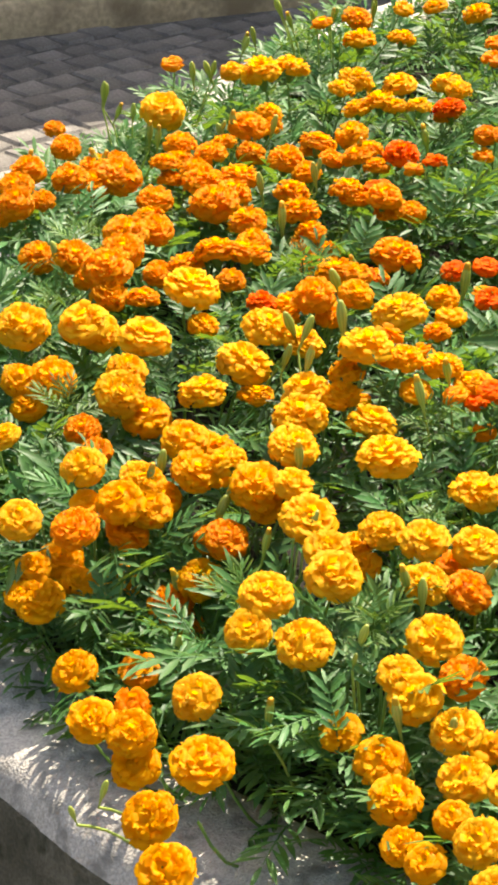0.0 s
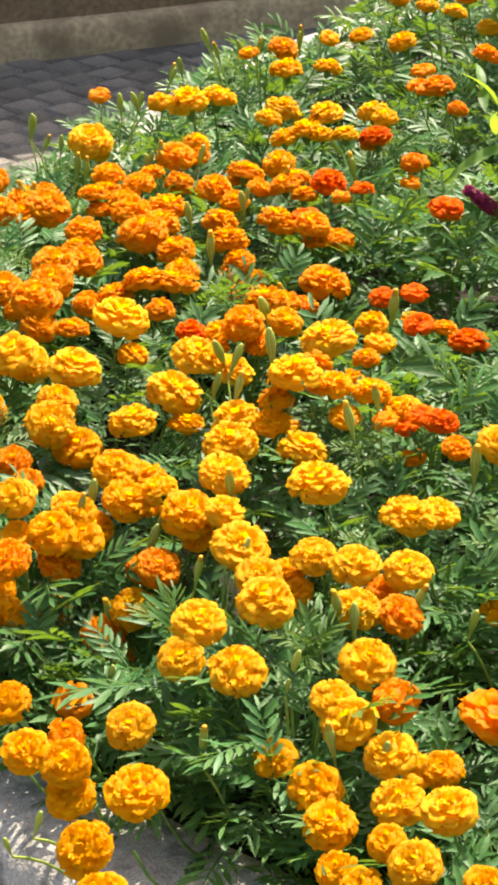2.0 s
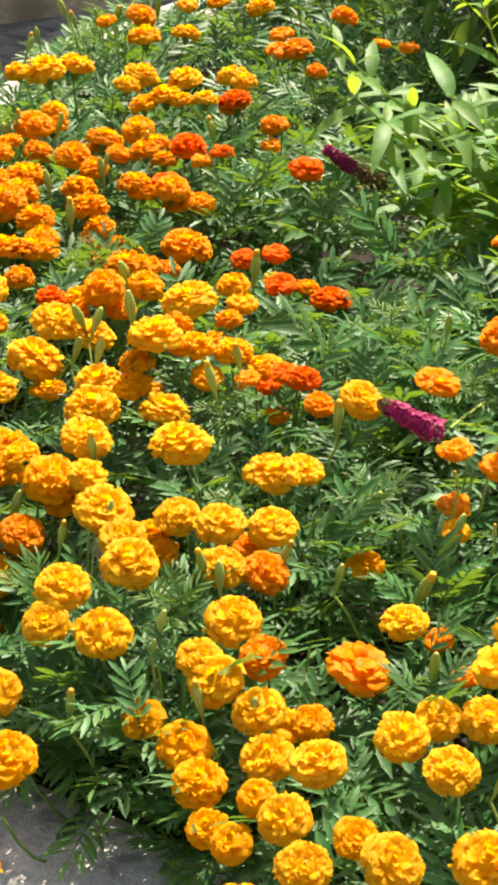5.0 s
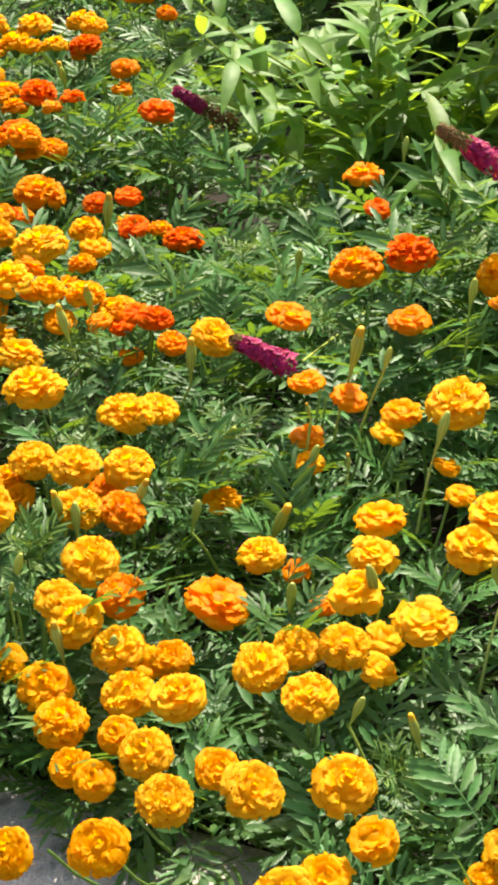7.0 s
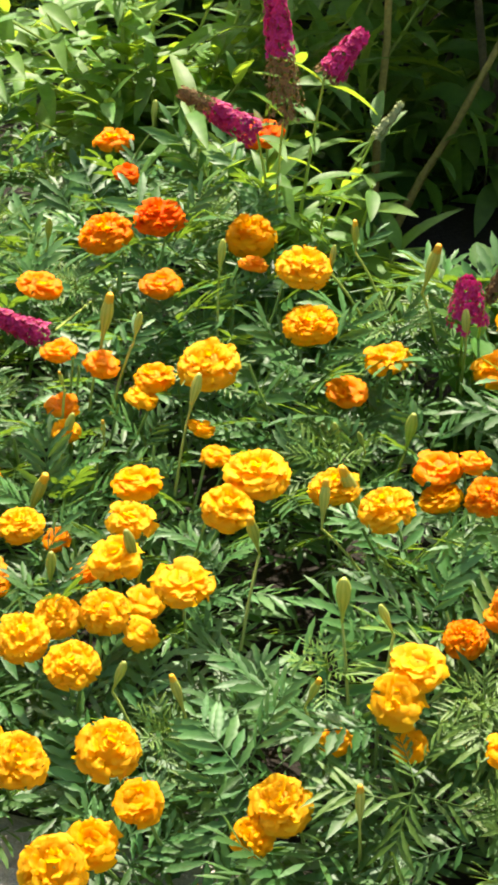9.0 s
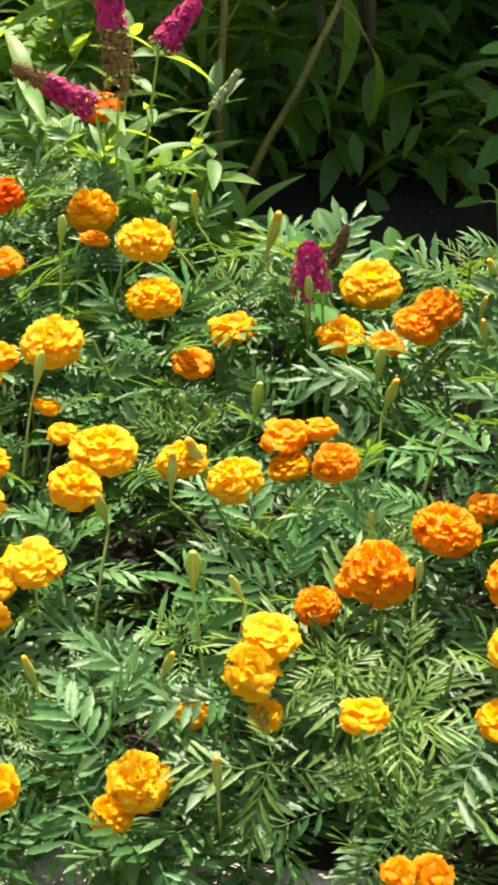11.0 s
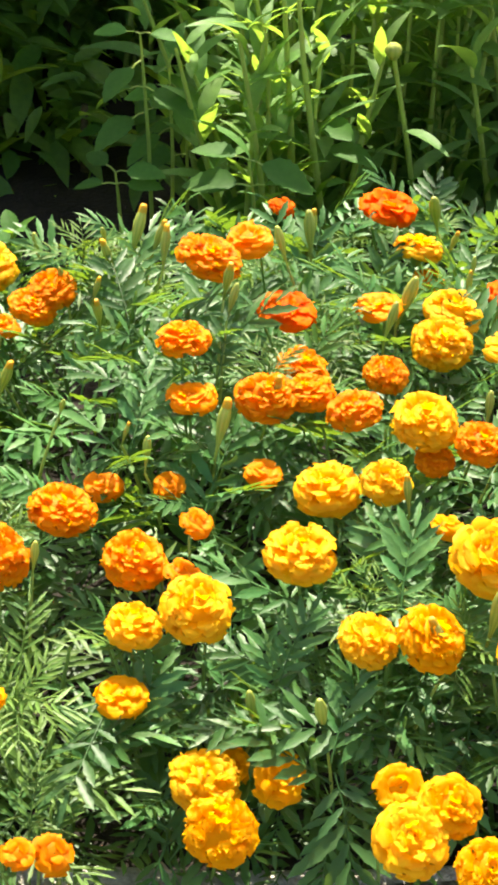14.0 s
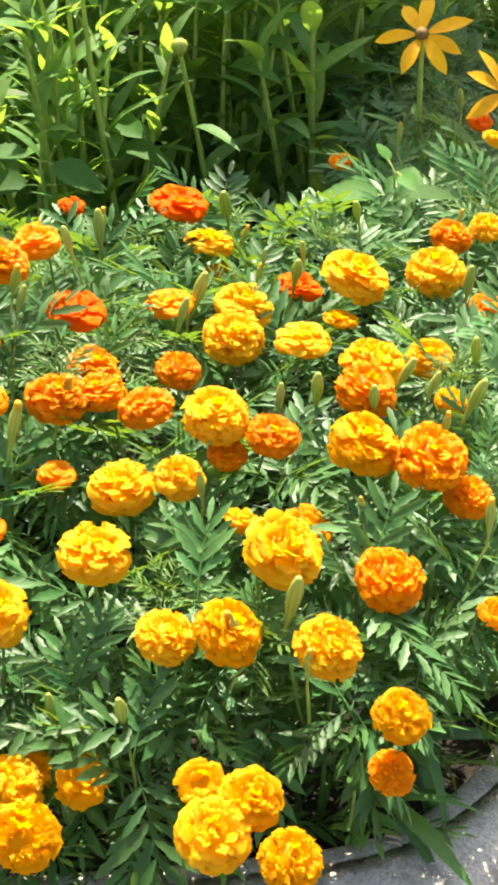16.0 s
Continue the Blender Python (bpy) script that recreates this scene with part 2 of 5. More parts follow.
# ---- ground, paving joints, kerb, soil ----
sheet, n = Shell(), 40
rows = [[Vector((0.8 + r * math.cos(a), 3 + r * math.sin(a), -0.005)) for a in (2 * math.pi * k / n for k in range(n))] for r in (0.01, 2, 4, 8, 20, 60, 200, 900)]
sheet.grid(rows, [[(p.x, p.y) for p in row] for row in rows], wrap=True)
ground = tagged(new("ground", sheet.mesh("ground", JOINT)), "dark sandy ground between and beyond the paving setts", "ground", kind="structure")

line = smooth_ring(EDGE, 16)
kerb_shell = Shell()
profile = [(-0.05, 0.22), (-0.05, 0.325), (-0.042, 0.336), (-0.03, KERB_TOP), (-0.01, KERB_TOP + 0.001), (0.01, KERB_TOP), (0.03, KERB_TOP + 0.001), (0.05, KERB_TOP), (0.066, KERB_TOP - 0.002), (0.08, KERB_TOP - 0.006), (0.091, 0.326), (0.1, 0.313), (0.106, 0.297), (0.11, 0.275), (0.112, 0.25), (0.113, 0.2), (0.114, 0.1), (0.115, -0.03)]
rows, uvs = [], []
count = len(line)
for i in range(count):
    d = (line[(i + 1) % count] - line[i - 1]).normalized()
    out = Vector((d.y, -d.x)) * (-1)
    out = -out if inside(*(line[i] + out * 0.03), EDGE) else out
    row = []
    wider = min(1.0, max(0.0, (0.8 - line[i].x) / 0.5))
    for off, z in profile:
        p = line[i] + out * (off if off > 0.02 else (off + 0.05) * (0.7 + 0.3 * wider) - 0.05 * wider)
        wob = noise.noise((p.x * 9, p.y * 9, z * 9)) * 0.004 + noise.noise((p.x * 40, p.y * 40, z * 40)) * 0.0018 + noise.noise((p.x * 110, p.y * 110, z * 110)) * (0.0022 if off > 0.085 else 0.0006)
        row.append(Vector((p.x + out.x * wob, p.y + out.y * wob, z + wob * 0.7)))
    rows.append(row)
    uvs.append([(i / count, k / len(profile)) for k in range(len(profile))])
rows.append(rows[0]), uvs.append(uvs[0])
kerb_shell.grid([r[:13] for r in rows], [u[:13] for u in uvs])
# the outer face, below the rounded edge, takes the darker concrete
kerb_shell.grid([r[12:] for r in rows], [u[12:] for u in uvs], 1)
tagged(new("kerb", kerb_shell.mesh("kerb", [CONCRETE, FACE_CONCRETE])), "weathered grey concrete kerb with a rounded worn edge round the flower bed", "kerb", kind="structure")

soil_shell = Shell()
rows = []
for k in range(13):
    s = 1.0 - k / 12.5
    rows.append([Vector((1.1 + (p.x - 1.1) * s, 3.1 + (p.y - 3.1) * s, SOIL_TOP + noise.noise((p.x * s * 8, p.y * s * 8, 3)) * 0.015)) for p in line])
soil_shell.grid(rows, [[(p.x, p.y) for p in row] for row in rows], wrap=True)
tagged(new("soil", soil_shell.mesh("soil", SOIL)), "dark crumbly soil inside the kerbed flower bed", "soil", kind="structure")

# ---- low wall behind the paving ----
WALL_AT, WALL_WAY = Vector((-0.648, 5.714)), Vector((0.918, 0.417)).normalized()
WALL_TURN = math.degrees(math.atan2(WALL_WAY.y, WALL_WAY.x))


def block(w, d, h, soft, seed, rounds=2):
    """A stone block on z = 0, its front face at y = 0, edges worn round."""
    bm = bmesh.new()
    bmesh.ops.create_cube(bm, size=1)
    bmesh.ops.scale(bm, vec=(w, d, h), verts=bm.verts)
    bmesh.ops.translate(bm, vec=(0, d / 2, h / 2), verts=bm.verts)
    bmesh.ops.bevel(bm, geom=bm.edges[:], offset=soft, segments=rounds, affect="EDGES")
    rnd = random.Random(seed)
    for v in bm.verts:
        v.co += Vector((rnd.uniform(-1, 1), rnd.uniform(-1, 1), rnd.uniform(-1, 1))) * soft * 0.3
    me = bpy.data.meshes.new("block")
    bm.to_mesh(me)
    bm.free()
    return me


wall_base = WALL_AT - WALL_WAY * 4
wall = new("wall_north", block(12, 0.25, 1.95, 0.01, 1))
wall.data.materials.append(WALL)
wall.matrix_basis = pose(wall_base.x + WALL_WAY.x * 6 - WALL_WAY.y * 0.03, wall_base.y + WALL_WAY.y * 6 + WALL_WAY.x * 0.03, -0.02, 0, 0, WALL_TURN)
tagged(wall, "low beige plastered wall with dirty stains in shade", "wall", kind="structure")
plinth = bmesh.new()
bmesh.ops.create_grid(plinth, x_segments=160, y_segments=7, size=0.5)
for v in plinth.verts:
    s = (v.co.y + 0.5) * 7 / 6.999
    out, up = ((0.06, 0.0), (0.06, 0.045), (0.06, 0.085), (0.056, 0.103), (0.047, 0.112), (0.034, 0.115), (0.015, 0.116), (-0.002, 0.116))[min(7, round(s * 7))]
    x = v.co.x * 11.9
    v.co = Vector((x, 0.028 - out + noise.noise((x * 3, up * 9, 1)) * 0.006, up + noise.noise((x * 2, 5, 1)) * 0.006 * (up > 0)))
plinth_mesh = bpy.data.meshes.new("plinth")
plinth.to_mesh(plinth_mesh)
plinth.free()
plinth_mesh.polygons.foreach_set("use_smooth", [True] * len(plinth_mesh.polygons))
plinth_mesh.materials.append(PLINTH)
ob = new("plinth", plinth_mesh)
ob.parent = wall
ob["label"] = "pale worn plaster plinth"

# ---- marigold shapes, built once and shared ----
def bloom_mesh(seed, petals, tall, down, flap_size=1.0, loose=1.0):
    """A double marigold: broad scalloped petals set spirally over a dome like shingles, each turned out at its tip, the heart's standing up; radius about 1, face towards +z."""
    rnd, s = random.Random(seed), Shell()
    lop = rnd.uniform(0, 6.3)
    core = [[Vector((0.7 * math.sin(a) * math.cos(b), 0.7 * math.sin(a) * math.sin(b), 0.62 * tall * math.cos(a))) for b in (k * math.pi / 5 for k in range(10))] for a in (0.05, 0.5, 1.0, 1.6)]
    s.grid(core, [[(0.5, 0.3)] * 10] * 4, wrap=True)
    for i in range(petals):
        u = (i + 0.5) / petals
        around = i * 2.39996 + rnd.uniform(-0.5, 0.5)
        th = math.acos(1 - u * (1 - math.cos(radians(down)))) + radians(rnd.uniform(-5, 5) * loose)
        size = rnd.uniform(0.9, 1.04) * (1 + 0.05 * math.sin(around - lop))
        surf = Vector((0.84 * math.sin(th), 0.76 * tall * math.cos(th) if th < 1.57 else 0.5 * math.cos(th))) * size
        normal = Vector((math.sin(th), math.cos(th)))
        along = Vector((math.cos(th), -math.sin(th)))
        raised = radians(max(6, 50 - 62 * u) + rnd.uniform(-14, 24) * loose)
        around += rnd.uniform(-1.5, 1.5) * max(0, 0.2 - u) * 5
        flap = (0.25 + 0.11 * u) * rnd.uniform(0.85, 1.2) * flap_size
        width = (0.185 + 0.125 * u) * rnd.uniform(0.85, 1.2) * flap_size
        d1 = along * math.cos(raised + 0.3) + normal * math.sin(raised + 0.3)
        d2 = along * math.cos(raised - 0.4) + normal * math.sin(raised - 0.4)
        track = [surf * 0.4, surf * 0.84, surf, surf + d1 * flap * 0.55, surf + d1 * flap * 0.55 + d2 * flap * 0.5]
        wide = (0.35, 0.7, 0.95, 1.15, 1.0)
        phase, waves, ruffle = rnd.uniform(0, 6.3), rnd.uniform(1.5, 3.4), rnd.uniform(0.015, 0.05) * loose
        cup, twist, notch = rnd.uniform(-0.07, 0.07), rnd.uniform(-0.22, 0.22), rnd.uniform(-0.03, 0.06)
        spin = Matrix.Rotation(around, 4, "Z")
        rows, uvs = [], []
        for a, (p, w) in enumerate(zip(track, wide)):
            t, row, uv = a / 4, [], []
            side = d1 if a > 1 else normal
            face = Vector((-side.y, side.x)) * -1
            for b in range(5):
                c = b / 2 - 1
                frill = (ruffle * math.sin(waves * c * 2 + phase) + cup * c * c) * t ** 1.5 + twist * c * width * t
                back = (0.13 * c * c + notch * (b == 2) + rnd.uniform(-0.02, 0.035)) * (a == 4)
                q = p + face * -frill - d2 * back
                row.append(spin @ Vector((width * w * c, q.x, q.y)))
                uv.append((b / 4, t))
            rows.append(row)
            uvs.append(uv)
        s.grid(rows, uvs)
    return s.mesh("bloom", PETAL["y"])


BLOOMS = [bloom_mesh(k, 98 + 8 * (k % 3), (0.9, 1.0, 0.8, 0.88)[k % 4], 106 + 4 * (k % 3), (0.82, 0.92, 0.76)[k % 3], (0.9, 1.3, 1.5, 1.1)[k % 4]) for k in range(12)]
FINE_BLOOMS = [bloom_mesh(40 + k, 118 + 6 * (k % 3), (0.9, 1.0, 0.82)[k % 3], 106 + 3 * (k % 3), 0.72, (1.0, 1.3)[k % 2]) for k in range(6)]
SMALL_BLOOMS = [bloom_mesh(20 + k, 26, 0.6, 100, 1.5) for k in range(3)]
FLAT_BLOOMS = [bloom_mesh(24 + k, 44, 0.5, 92, 1.12, 1.3) for k in range(3)]
LOOSE_BLOOMS = [bloom_mesh(28 + k, 46, 0.72, 100, 1.2, 1.9) for k in range(4)]


def lathe(shell, rings, sides, ribs=0.0, slot=0):
    rows = [[Vector((r * (1 + ribs * (k % 2)) * math.cos(2 * math.pi * k / sides), r * (1 + ribs * (k % 2)) * math.sin(2 * math.pi * k / sides), z)) for k in range(sides)] for r, z in rings]
    shell.grid(rows, [[(k / sides, i / (len(rings) - 1)) for k in range(sides)] for i in range(len(rings))], slot, wrap=True)


calyx_shell = Shell()
lathe(calyx_shell, [(0.05, -0.85), (0.13, -0.75), (0.2, -0.55), (0.25, -0.3), (0.34, -0.05), (0.36, 0.0)], 10, 0.12)
CALYX = calyx_shell.mesh("calyx", STEM)
bud_shell = Shell()
lathe(bud_shell, [(0.04, -0.85), (0.05, -0.6), (0.065, -0.4), (0.095, -0.2), (0.14, 0.0), (0.18, 0.2), (0.2, 0.4), (0.195, 0.56), (0.165, 0.72), (0.13, 0.84), (0.1, 0.92), (0.05, 0.98), (0.0, 0.97)], 16, -0.1)
BUD_MESH = bud_shell.mesh("bud", BUD)
tip_shell = Shell()
lathe(tip_shell, [(0.13, 0.8), (0.12, 0.92), (0.11, 1.02), (0.07, 1.1), (0.0, 1.07)], 10, 0.16)
TIP_MESH = tip_shell.mesh("tip", BUD_TIP)


def leaf_mesh(seed, pairs, length, slim=1.0, mat=None, fine=7):
    """A pinnate marigold leaf along +y: narrow toothed leaflets in pairs, lying flat on an arching rib, the last one at its tip."""
    rnd, s = random.Random(seed), Shell()
    arch, roll = rnd.uniform(0.05, 0.34), rnd.uniform(0.02, 0.26)

    def rib(t):
        return Vector((0.03 * length * math.sin(3 * t + seed), length * t, -arch * length * t * t))
    s.tube([rib(t) for t in (0, 0.3, 0.6, 0.9)], [0.0012, 0.001, 0.0008, 0.0004], 3)
    for i in range(pairs + 1):
        t = 0.16 + 0.76 * i / pairs
        size = length * (0.25 + 0.24 * math.sin(math.pi * (0.15 + 0.72 * i / pairs))) * rnd.uniform(0.9, 1.12)
        for side in ((-1, 1) if i < pairs else (0,)):
            m = Matrix.Translation(rib(t)) @ Matrix.Rotation(-arch * 1.6 * t, 4, "X") @ Matrix.Rotation(-side * radians(60 - 30 * t + rnd.uniform(-9, 9)), 4, "Z") @ Matrix.Rotation(side * roll + rnd.uniform(-0.18, 0.18), 4, "Y") @ Matrix.Rotation(rnd.uniform(-0.15, 0.25), 4, "X")
            s.blade(m, size, size * rnd.uniform(0.2, 0.255) * slim, rnd.uniform(0.0, 0.25), 0.28, fine, tip=0.02, widest=0.5, teeth=0.17 if fine > 4 else 0.0)
    return s.mesh("leaf", mat or LEAF)


LEAVES = [leaf_mesh(k, 4 + k % 3, 0.072 + 0.005 * (k % 4), 0.95) for k in range(12)]
PLAIN_LEAVES = [leaf_mesh(k, 4 + k % 3, 0.066 + 0.005 * (k % 4), 0.95, None, 3) for k in range(12)]


SLIM_LEAVES = [leaf_mesh(30 + k, 6, 0.08 + 0.006 * k, 0.55, PALE_LEAF) for k in range(4)]


def shoot_mesh(seed):
    """The tip of a marigold shoot: a whorl of narrow young leaves round the growing point."""
    rnd, s = random.Random(seed), Shell()
    s.tube([(0, 0, -0.05), (0, 0, -0.02), (0, 0, 0.004)], [0.0018, 0.0016, 0.001], 5)
    for k in range(9):
        grown = 1 - k / 11
        m = Matrix.Translation((0, 0, -0.03 * grown)) @ Matrix.Rotation(k * 2.39996 + rnd.uniform(-0.2, 0.2), 4, "Z") @ Matrix.Rotation(radians(72 - 58 * grown + rnd.uniform(-10, 10)), 4, "X") @ Matrix.Scale(0.4 + 0.5 * grown, 4)
        s.add(YOUNG_LEAVES[rnd.randrange(4)], m)
    return s.mesh("young_shoot", PALE_LEAF)


YOUNG_LEAVES = [leaf_mesh(50 + k, 5, 0.072 + 0.004 * k, 0.62, PALE_LEAF, 3) for k in range(4)]
SHOOTS = [shoot_mesh(60 + k) for k in range(4)]


def leaf_pose(rnd, k, count, high, wide, droop):
    """Where the k-th of a plant's leaves springs, and how it points: outwards, the upper ones steeper."""
    a, lift = k * 2.39996 + rnd.uniform(-0.4, 0.4), (k + 0.5) / count
    r = wide * (0.25 + 0.75 * math.sqrt(rnd.random())) * (1.1 - 0.35 * lift)
    z = high * (0.22 + 0.78 * lift) * rnd.uniform(0.9, 1.04) - droop * max(0, -math.sin(a)) * r / wide
    tilt = radians(rnd.uniform(-10, 48) + 14 * lift)
    return Matrix.Translation((r * math.cos(a), r * math.sin(a), max(z, 0.02))) @ Matrix.Rotation(a - math.pi / 2 + rnd.uniform(-0.6, 0.6), 4, "Z") @ Matrix.Rotation(tilt, 4, "X") @ Matrix.Rotation(rnd.uniform(-0.6, 0.6), 4, "Y") @ Matrix.Scale(rnd.uniform(0.8, 1.25), 4)


def foliage_mesh(seed):
    """The inner leaves of a plant, joined: a bush one unit high."""
    rnd, s = random.Random(seed), Shell()
    for k in range(32):
        m, me = leaf_pose(rnd, k, 32, 0.2, 0.10, 0), PLAIN_LEAVES[rnd.randrange(12)]
        s.add(me, m)
    return s.mesh("foliage", LEAF)


FOLIAGE = [foliage_mesh(70 + k) for k in range(5)]


def stalk(shell, a, b, r0, r1, sag):
    a, b = Vector(a), Vector(b)
    path = [a.lerp(b, t) + Vector((0, 0, sag * math.sin(math.pi * t))) for t in (0, 0.25, 0.5, 0.75, 1)]
    shell.tube(path, [r0 + (r1 - r0) * t for t in (0, 0.25, 0.5, 0.75, 1)], 5)


HUE = {"y": "bright yellow", "g": "golden yellow", "a": "light orange", "o": "orange", "r": "deep red-orange"}
plant_count = 0


def marigold_plant(x, y, top, from_edge, blooms, buds):
    """A bushy marigold with its base at x, y and foliage up to about top; blooms and buds at offsets from the base."""
    global plant_count
    plant_count += 1
    rnd = random.Random(plant_count)
    kinds = sorted({HUE[b[4]] for b in blooms})
    label = "bushy marigold with " + (" and ".join(kinds[:2]) + " blooms" if kinds else "dark ferny leaves and no blooms")
    plant = thing("marigold_plant", x, y, SOIL_TOP - 0.012, label, "flower", "marigolds in the bed")
    base = Vector((x, y, SOIL_TOP - 0.012))
    high = (top - base.z - (0.01 if y < 3.1 else 0.055 if y < 3.5 else 0.085)) * rnd.uniform(0.9, 1.04)
    edge = from_edge < 0.14
    open_side, front = x > 0.28, x > 0.72 and y < 1.45
    slim = math.hypot(x - 0.68, y - 1.32) < 0.08
    for k in range(3):
        a, r = k * 2.4 + rnd.uniform(-0.4, 0.4), rnd.uniform(0.02, 0.07)
        stem = Shell()
        stalk(stem, (0.01 * math.cos(a), 0.01 * math.sin(a), 0), (r * math.cos(a), r * math.sin(a), high * rnd.uniform(0.7, 0.92)), 0.0028, 0.0016, 0.0)
        piece("stem", stem.mesh("stem", STEM), plant, Matrix())
    inner = piece("foliage", FOLIAGE[plant_count % 5], plant, Matrix.Rotation(rnd.uniform(0, 6.3), 4, "Z") @ Matrix.Diagonal((1.15 if open_side else 0.92, 1.15 if open_side else 0.92, high * (0.64 if y < 3.1 else 0.9) / 0.2, 1) if edge and not front else (0.9, 0.9, high * 0.64 / 0.2, 1) if edge else (1.05, 1.05, high * (0.64 if y < 3.1 else 0.9) / 0.2, 1)))
    inner["kind"] = "stuff"
    if edge and x < 0.28:
        piece("foliage", FOLIAGE[(plant_count + 2) % 5], plant, Matrix.Rotation(rnd.uniform(0, 6.3), 4, "Z") @ Matrix.Diagonal((0.98, 0.98, high * 0.88 / 0.2, 1)))["kind"] = "stuff"
    wide = (0.105 if front else 0.135 if open_side else 0.09) if edge else 0.115
    droop = (0.03 if front else 0.06 if open_side else 0.02) if edge else 0.0
    lush = 1.12 if x > 0.28 and 1.95 < y < 3.5 else 0.86 if x < 0.5 and y < 2.6 else 1.0
    clear = Vector((-x, -y, 1.0)).normalized()  # blooms stand clear of the leaves towards the open front of the bed
    shoots = 5 if y > 3.3 else 6 if lush > 1.05 else 8
    for k in range(shoots):
        a, r = k * 2.39996 + rnd.uniform(-0.4, 0.4), wide * math.sqrt((k + rnd.random()) / shoots)
        node = Vector((r * math.cos(a), r * math.sin(a), high * rnd.uniform(0.84, 1.04) * (1 - 0.1 * r / wide) - droop * max(0, -math.sin(a)) * r / wide))
        for j in range(5):
            way = j * 2.39996 + rnd.uniform(-0.4, 0.4) + a
            hang = droop and math.sin(way) < 0.1
            m = Matrix.Translation(node - Vector((0, 0, 0.009 * (4 - j)))) @ Matrix.Rotation(way - math.pi / 2, 4, "Z") @ Matrix.Rotation(radians(rnd.uniform(-50, 20) if hang else rnd.uniform(4, 34) + 7 * j), 4, "X") @ Matrix.Rotation(rnd.uniform(-0.45, 0.45), 4, "Y") @ Matrix.Scale(lush * rnd.uniform(0.7, 1.1), 4)
            for dx, dy, z, size, *_ in blooms:
                if size > 0.04 and min((m @ Vector((0, q, 0)) - Vector((dx, dy, 0))).xy.length for q in (0.02, 0.05)) < size * 0.7 and m.translation.z > z - base.z - 0.065:
                    m.translation.z = max(0.02, z - base.z - 0.065)
            for dx, dy, z, size, hue, *form in blooms:
                if size > 0.036 and form != ["loose"]:
                    gap = [(m @ Vector((0, q, 0))) - Vector((dx, dy, z - base.z)) for q in (0.02, 0.05, 0.08)]
                    if any(g.dot(clear) > 0 and (g - clear * g.dot(clear)).length < size * 0.6 for g in gap):
                        m.translation.z = max(0.02, m.translation.z - 0.05)
                        break
            piece("leaf", rnd.choice(SLIM_LEAVES if slim else LEAVES), plant, m)
    for k in range(2 if x > 0.6 else 1):
        a, r = rnd.uniform(0, 6.3), rnd.uniform(0.02, 0.085)
        tip = Vector((r * math.cos(a), r * math.sin(a), high * rnd.uniform(0.92, 1.06)))
        if all((tip - Vector((dx, dy, 0))).xy.length > 0.04 for dx, dy, z, size, *_ in blooms):
            piece("young_shoot", SHOOTS[rnd.randrange(4)], plant, Matrix.Translation(tip) @ turn((tip.x * 2 + rnd.uniform(-0.2, 0.2), tip.y * 2 - 0.15, 1.0), a) @ Matrix.Scale(rnd.uniform(0.55, 0.9), 4))
    for dx, dy, z, size, hue, *form in blooms:
        at = Vector((dx, dy, z - base.z))
        back = y > 2.15
        face = Vector((dx * 1.6 + rnd.uniform(-0.25, 0.25), dy * 1.6 + rnd.uniform(-0.2, 0.2) - (0.45 if from_edge < 0.2 else 0.0 if back else 0.22), 1.0)).normalized()
        small = size < 0.031
        if form == ["flat"]:
            face = Vector((rnd.uniform(-0.2, 0.2), rnd.uniform(-0.3, 0.0), 1.0)).normalized()
        shapes = SMALL_BLOOMS if small else {"flat": FLAT_BLOOMS, "loose": LOOSE_BLOOMS}[form[0]] if form else FINE_BLOOMS if hue in "aor" else BLOOMS
        look_of = "small" if small else {"flat": "half-opened", "loose": "loose"}[form[0]] if form else "full"
        m = Matrix.Translation(at) @ turn(face, rnd.uniform(0, 6.3)) @ Matrix.Diagonal((size * (0.59 if back else 0.55), size * (0.59 if back else 0.55), size * (0.51 if back else 0.42) * rnd.uniform(0.9, 1.1), 1))
        bloom = piece("bloom", rnd.choice(shapes), plant, m, f"{look_of} ruffled {HUE[hue]} bloom", PETAL[hue])
        piece("calyx", CALYX, bloom, Matrix.Translation((0, 0, -0.08)))
        stem = Shell()
        start = Vector((dx * 0.55, dy * 0.55, max(0.02, at.z - 0.11)))
        neck = at - face * size * 0.45
        stalk(stem, start, neck, 0.0016, 0.0014, -0.12 * (neck - start).length)
        piece("flower_stalk", stem.mesh("flower_stalk", STEM), bloom, m.inverted())
    for dx, dy, z, size in buds:
        at = Vector((dx, dy, z - base.z - size * 0.5))
        way = Vector((rnd.uniform(-0.4, 0.4), rnd.uniform(-0.4, 0.2), 1)).normalized()
        m = Matrix.Translation(at) @ turn(way, rnd.uniform(0, 6.3)) @ Matrix.Scale(size, 4)
        bud = piece("bud", BUD_MESH, plant, m, "closed ribbed green bud")
        if rnd.random() < 0.35:
            piece("petal_tip", TIP_MESH, bud, Matrix())
        stem = Shell()
        stalk(stem, (dx * 0.7, dy * 0.7, max(0.02, at.z - 0.09)), at - way * size * 0.8, 0.0016, 0.0013, 0.006)
        piece("bud_stalk", stem.mesh("bud_stalk", PALE_STEM), bud, m.inverted())
    return plant


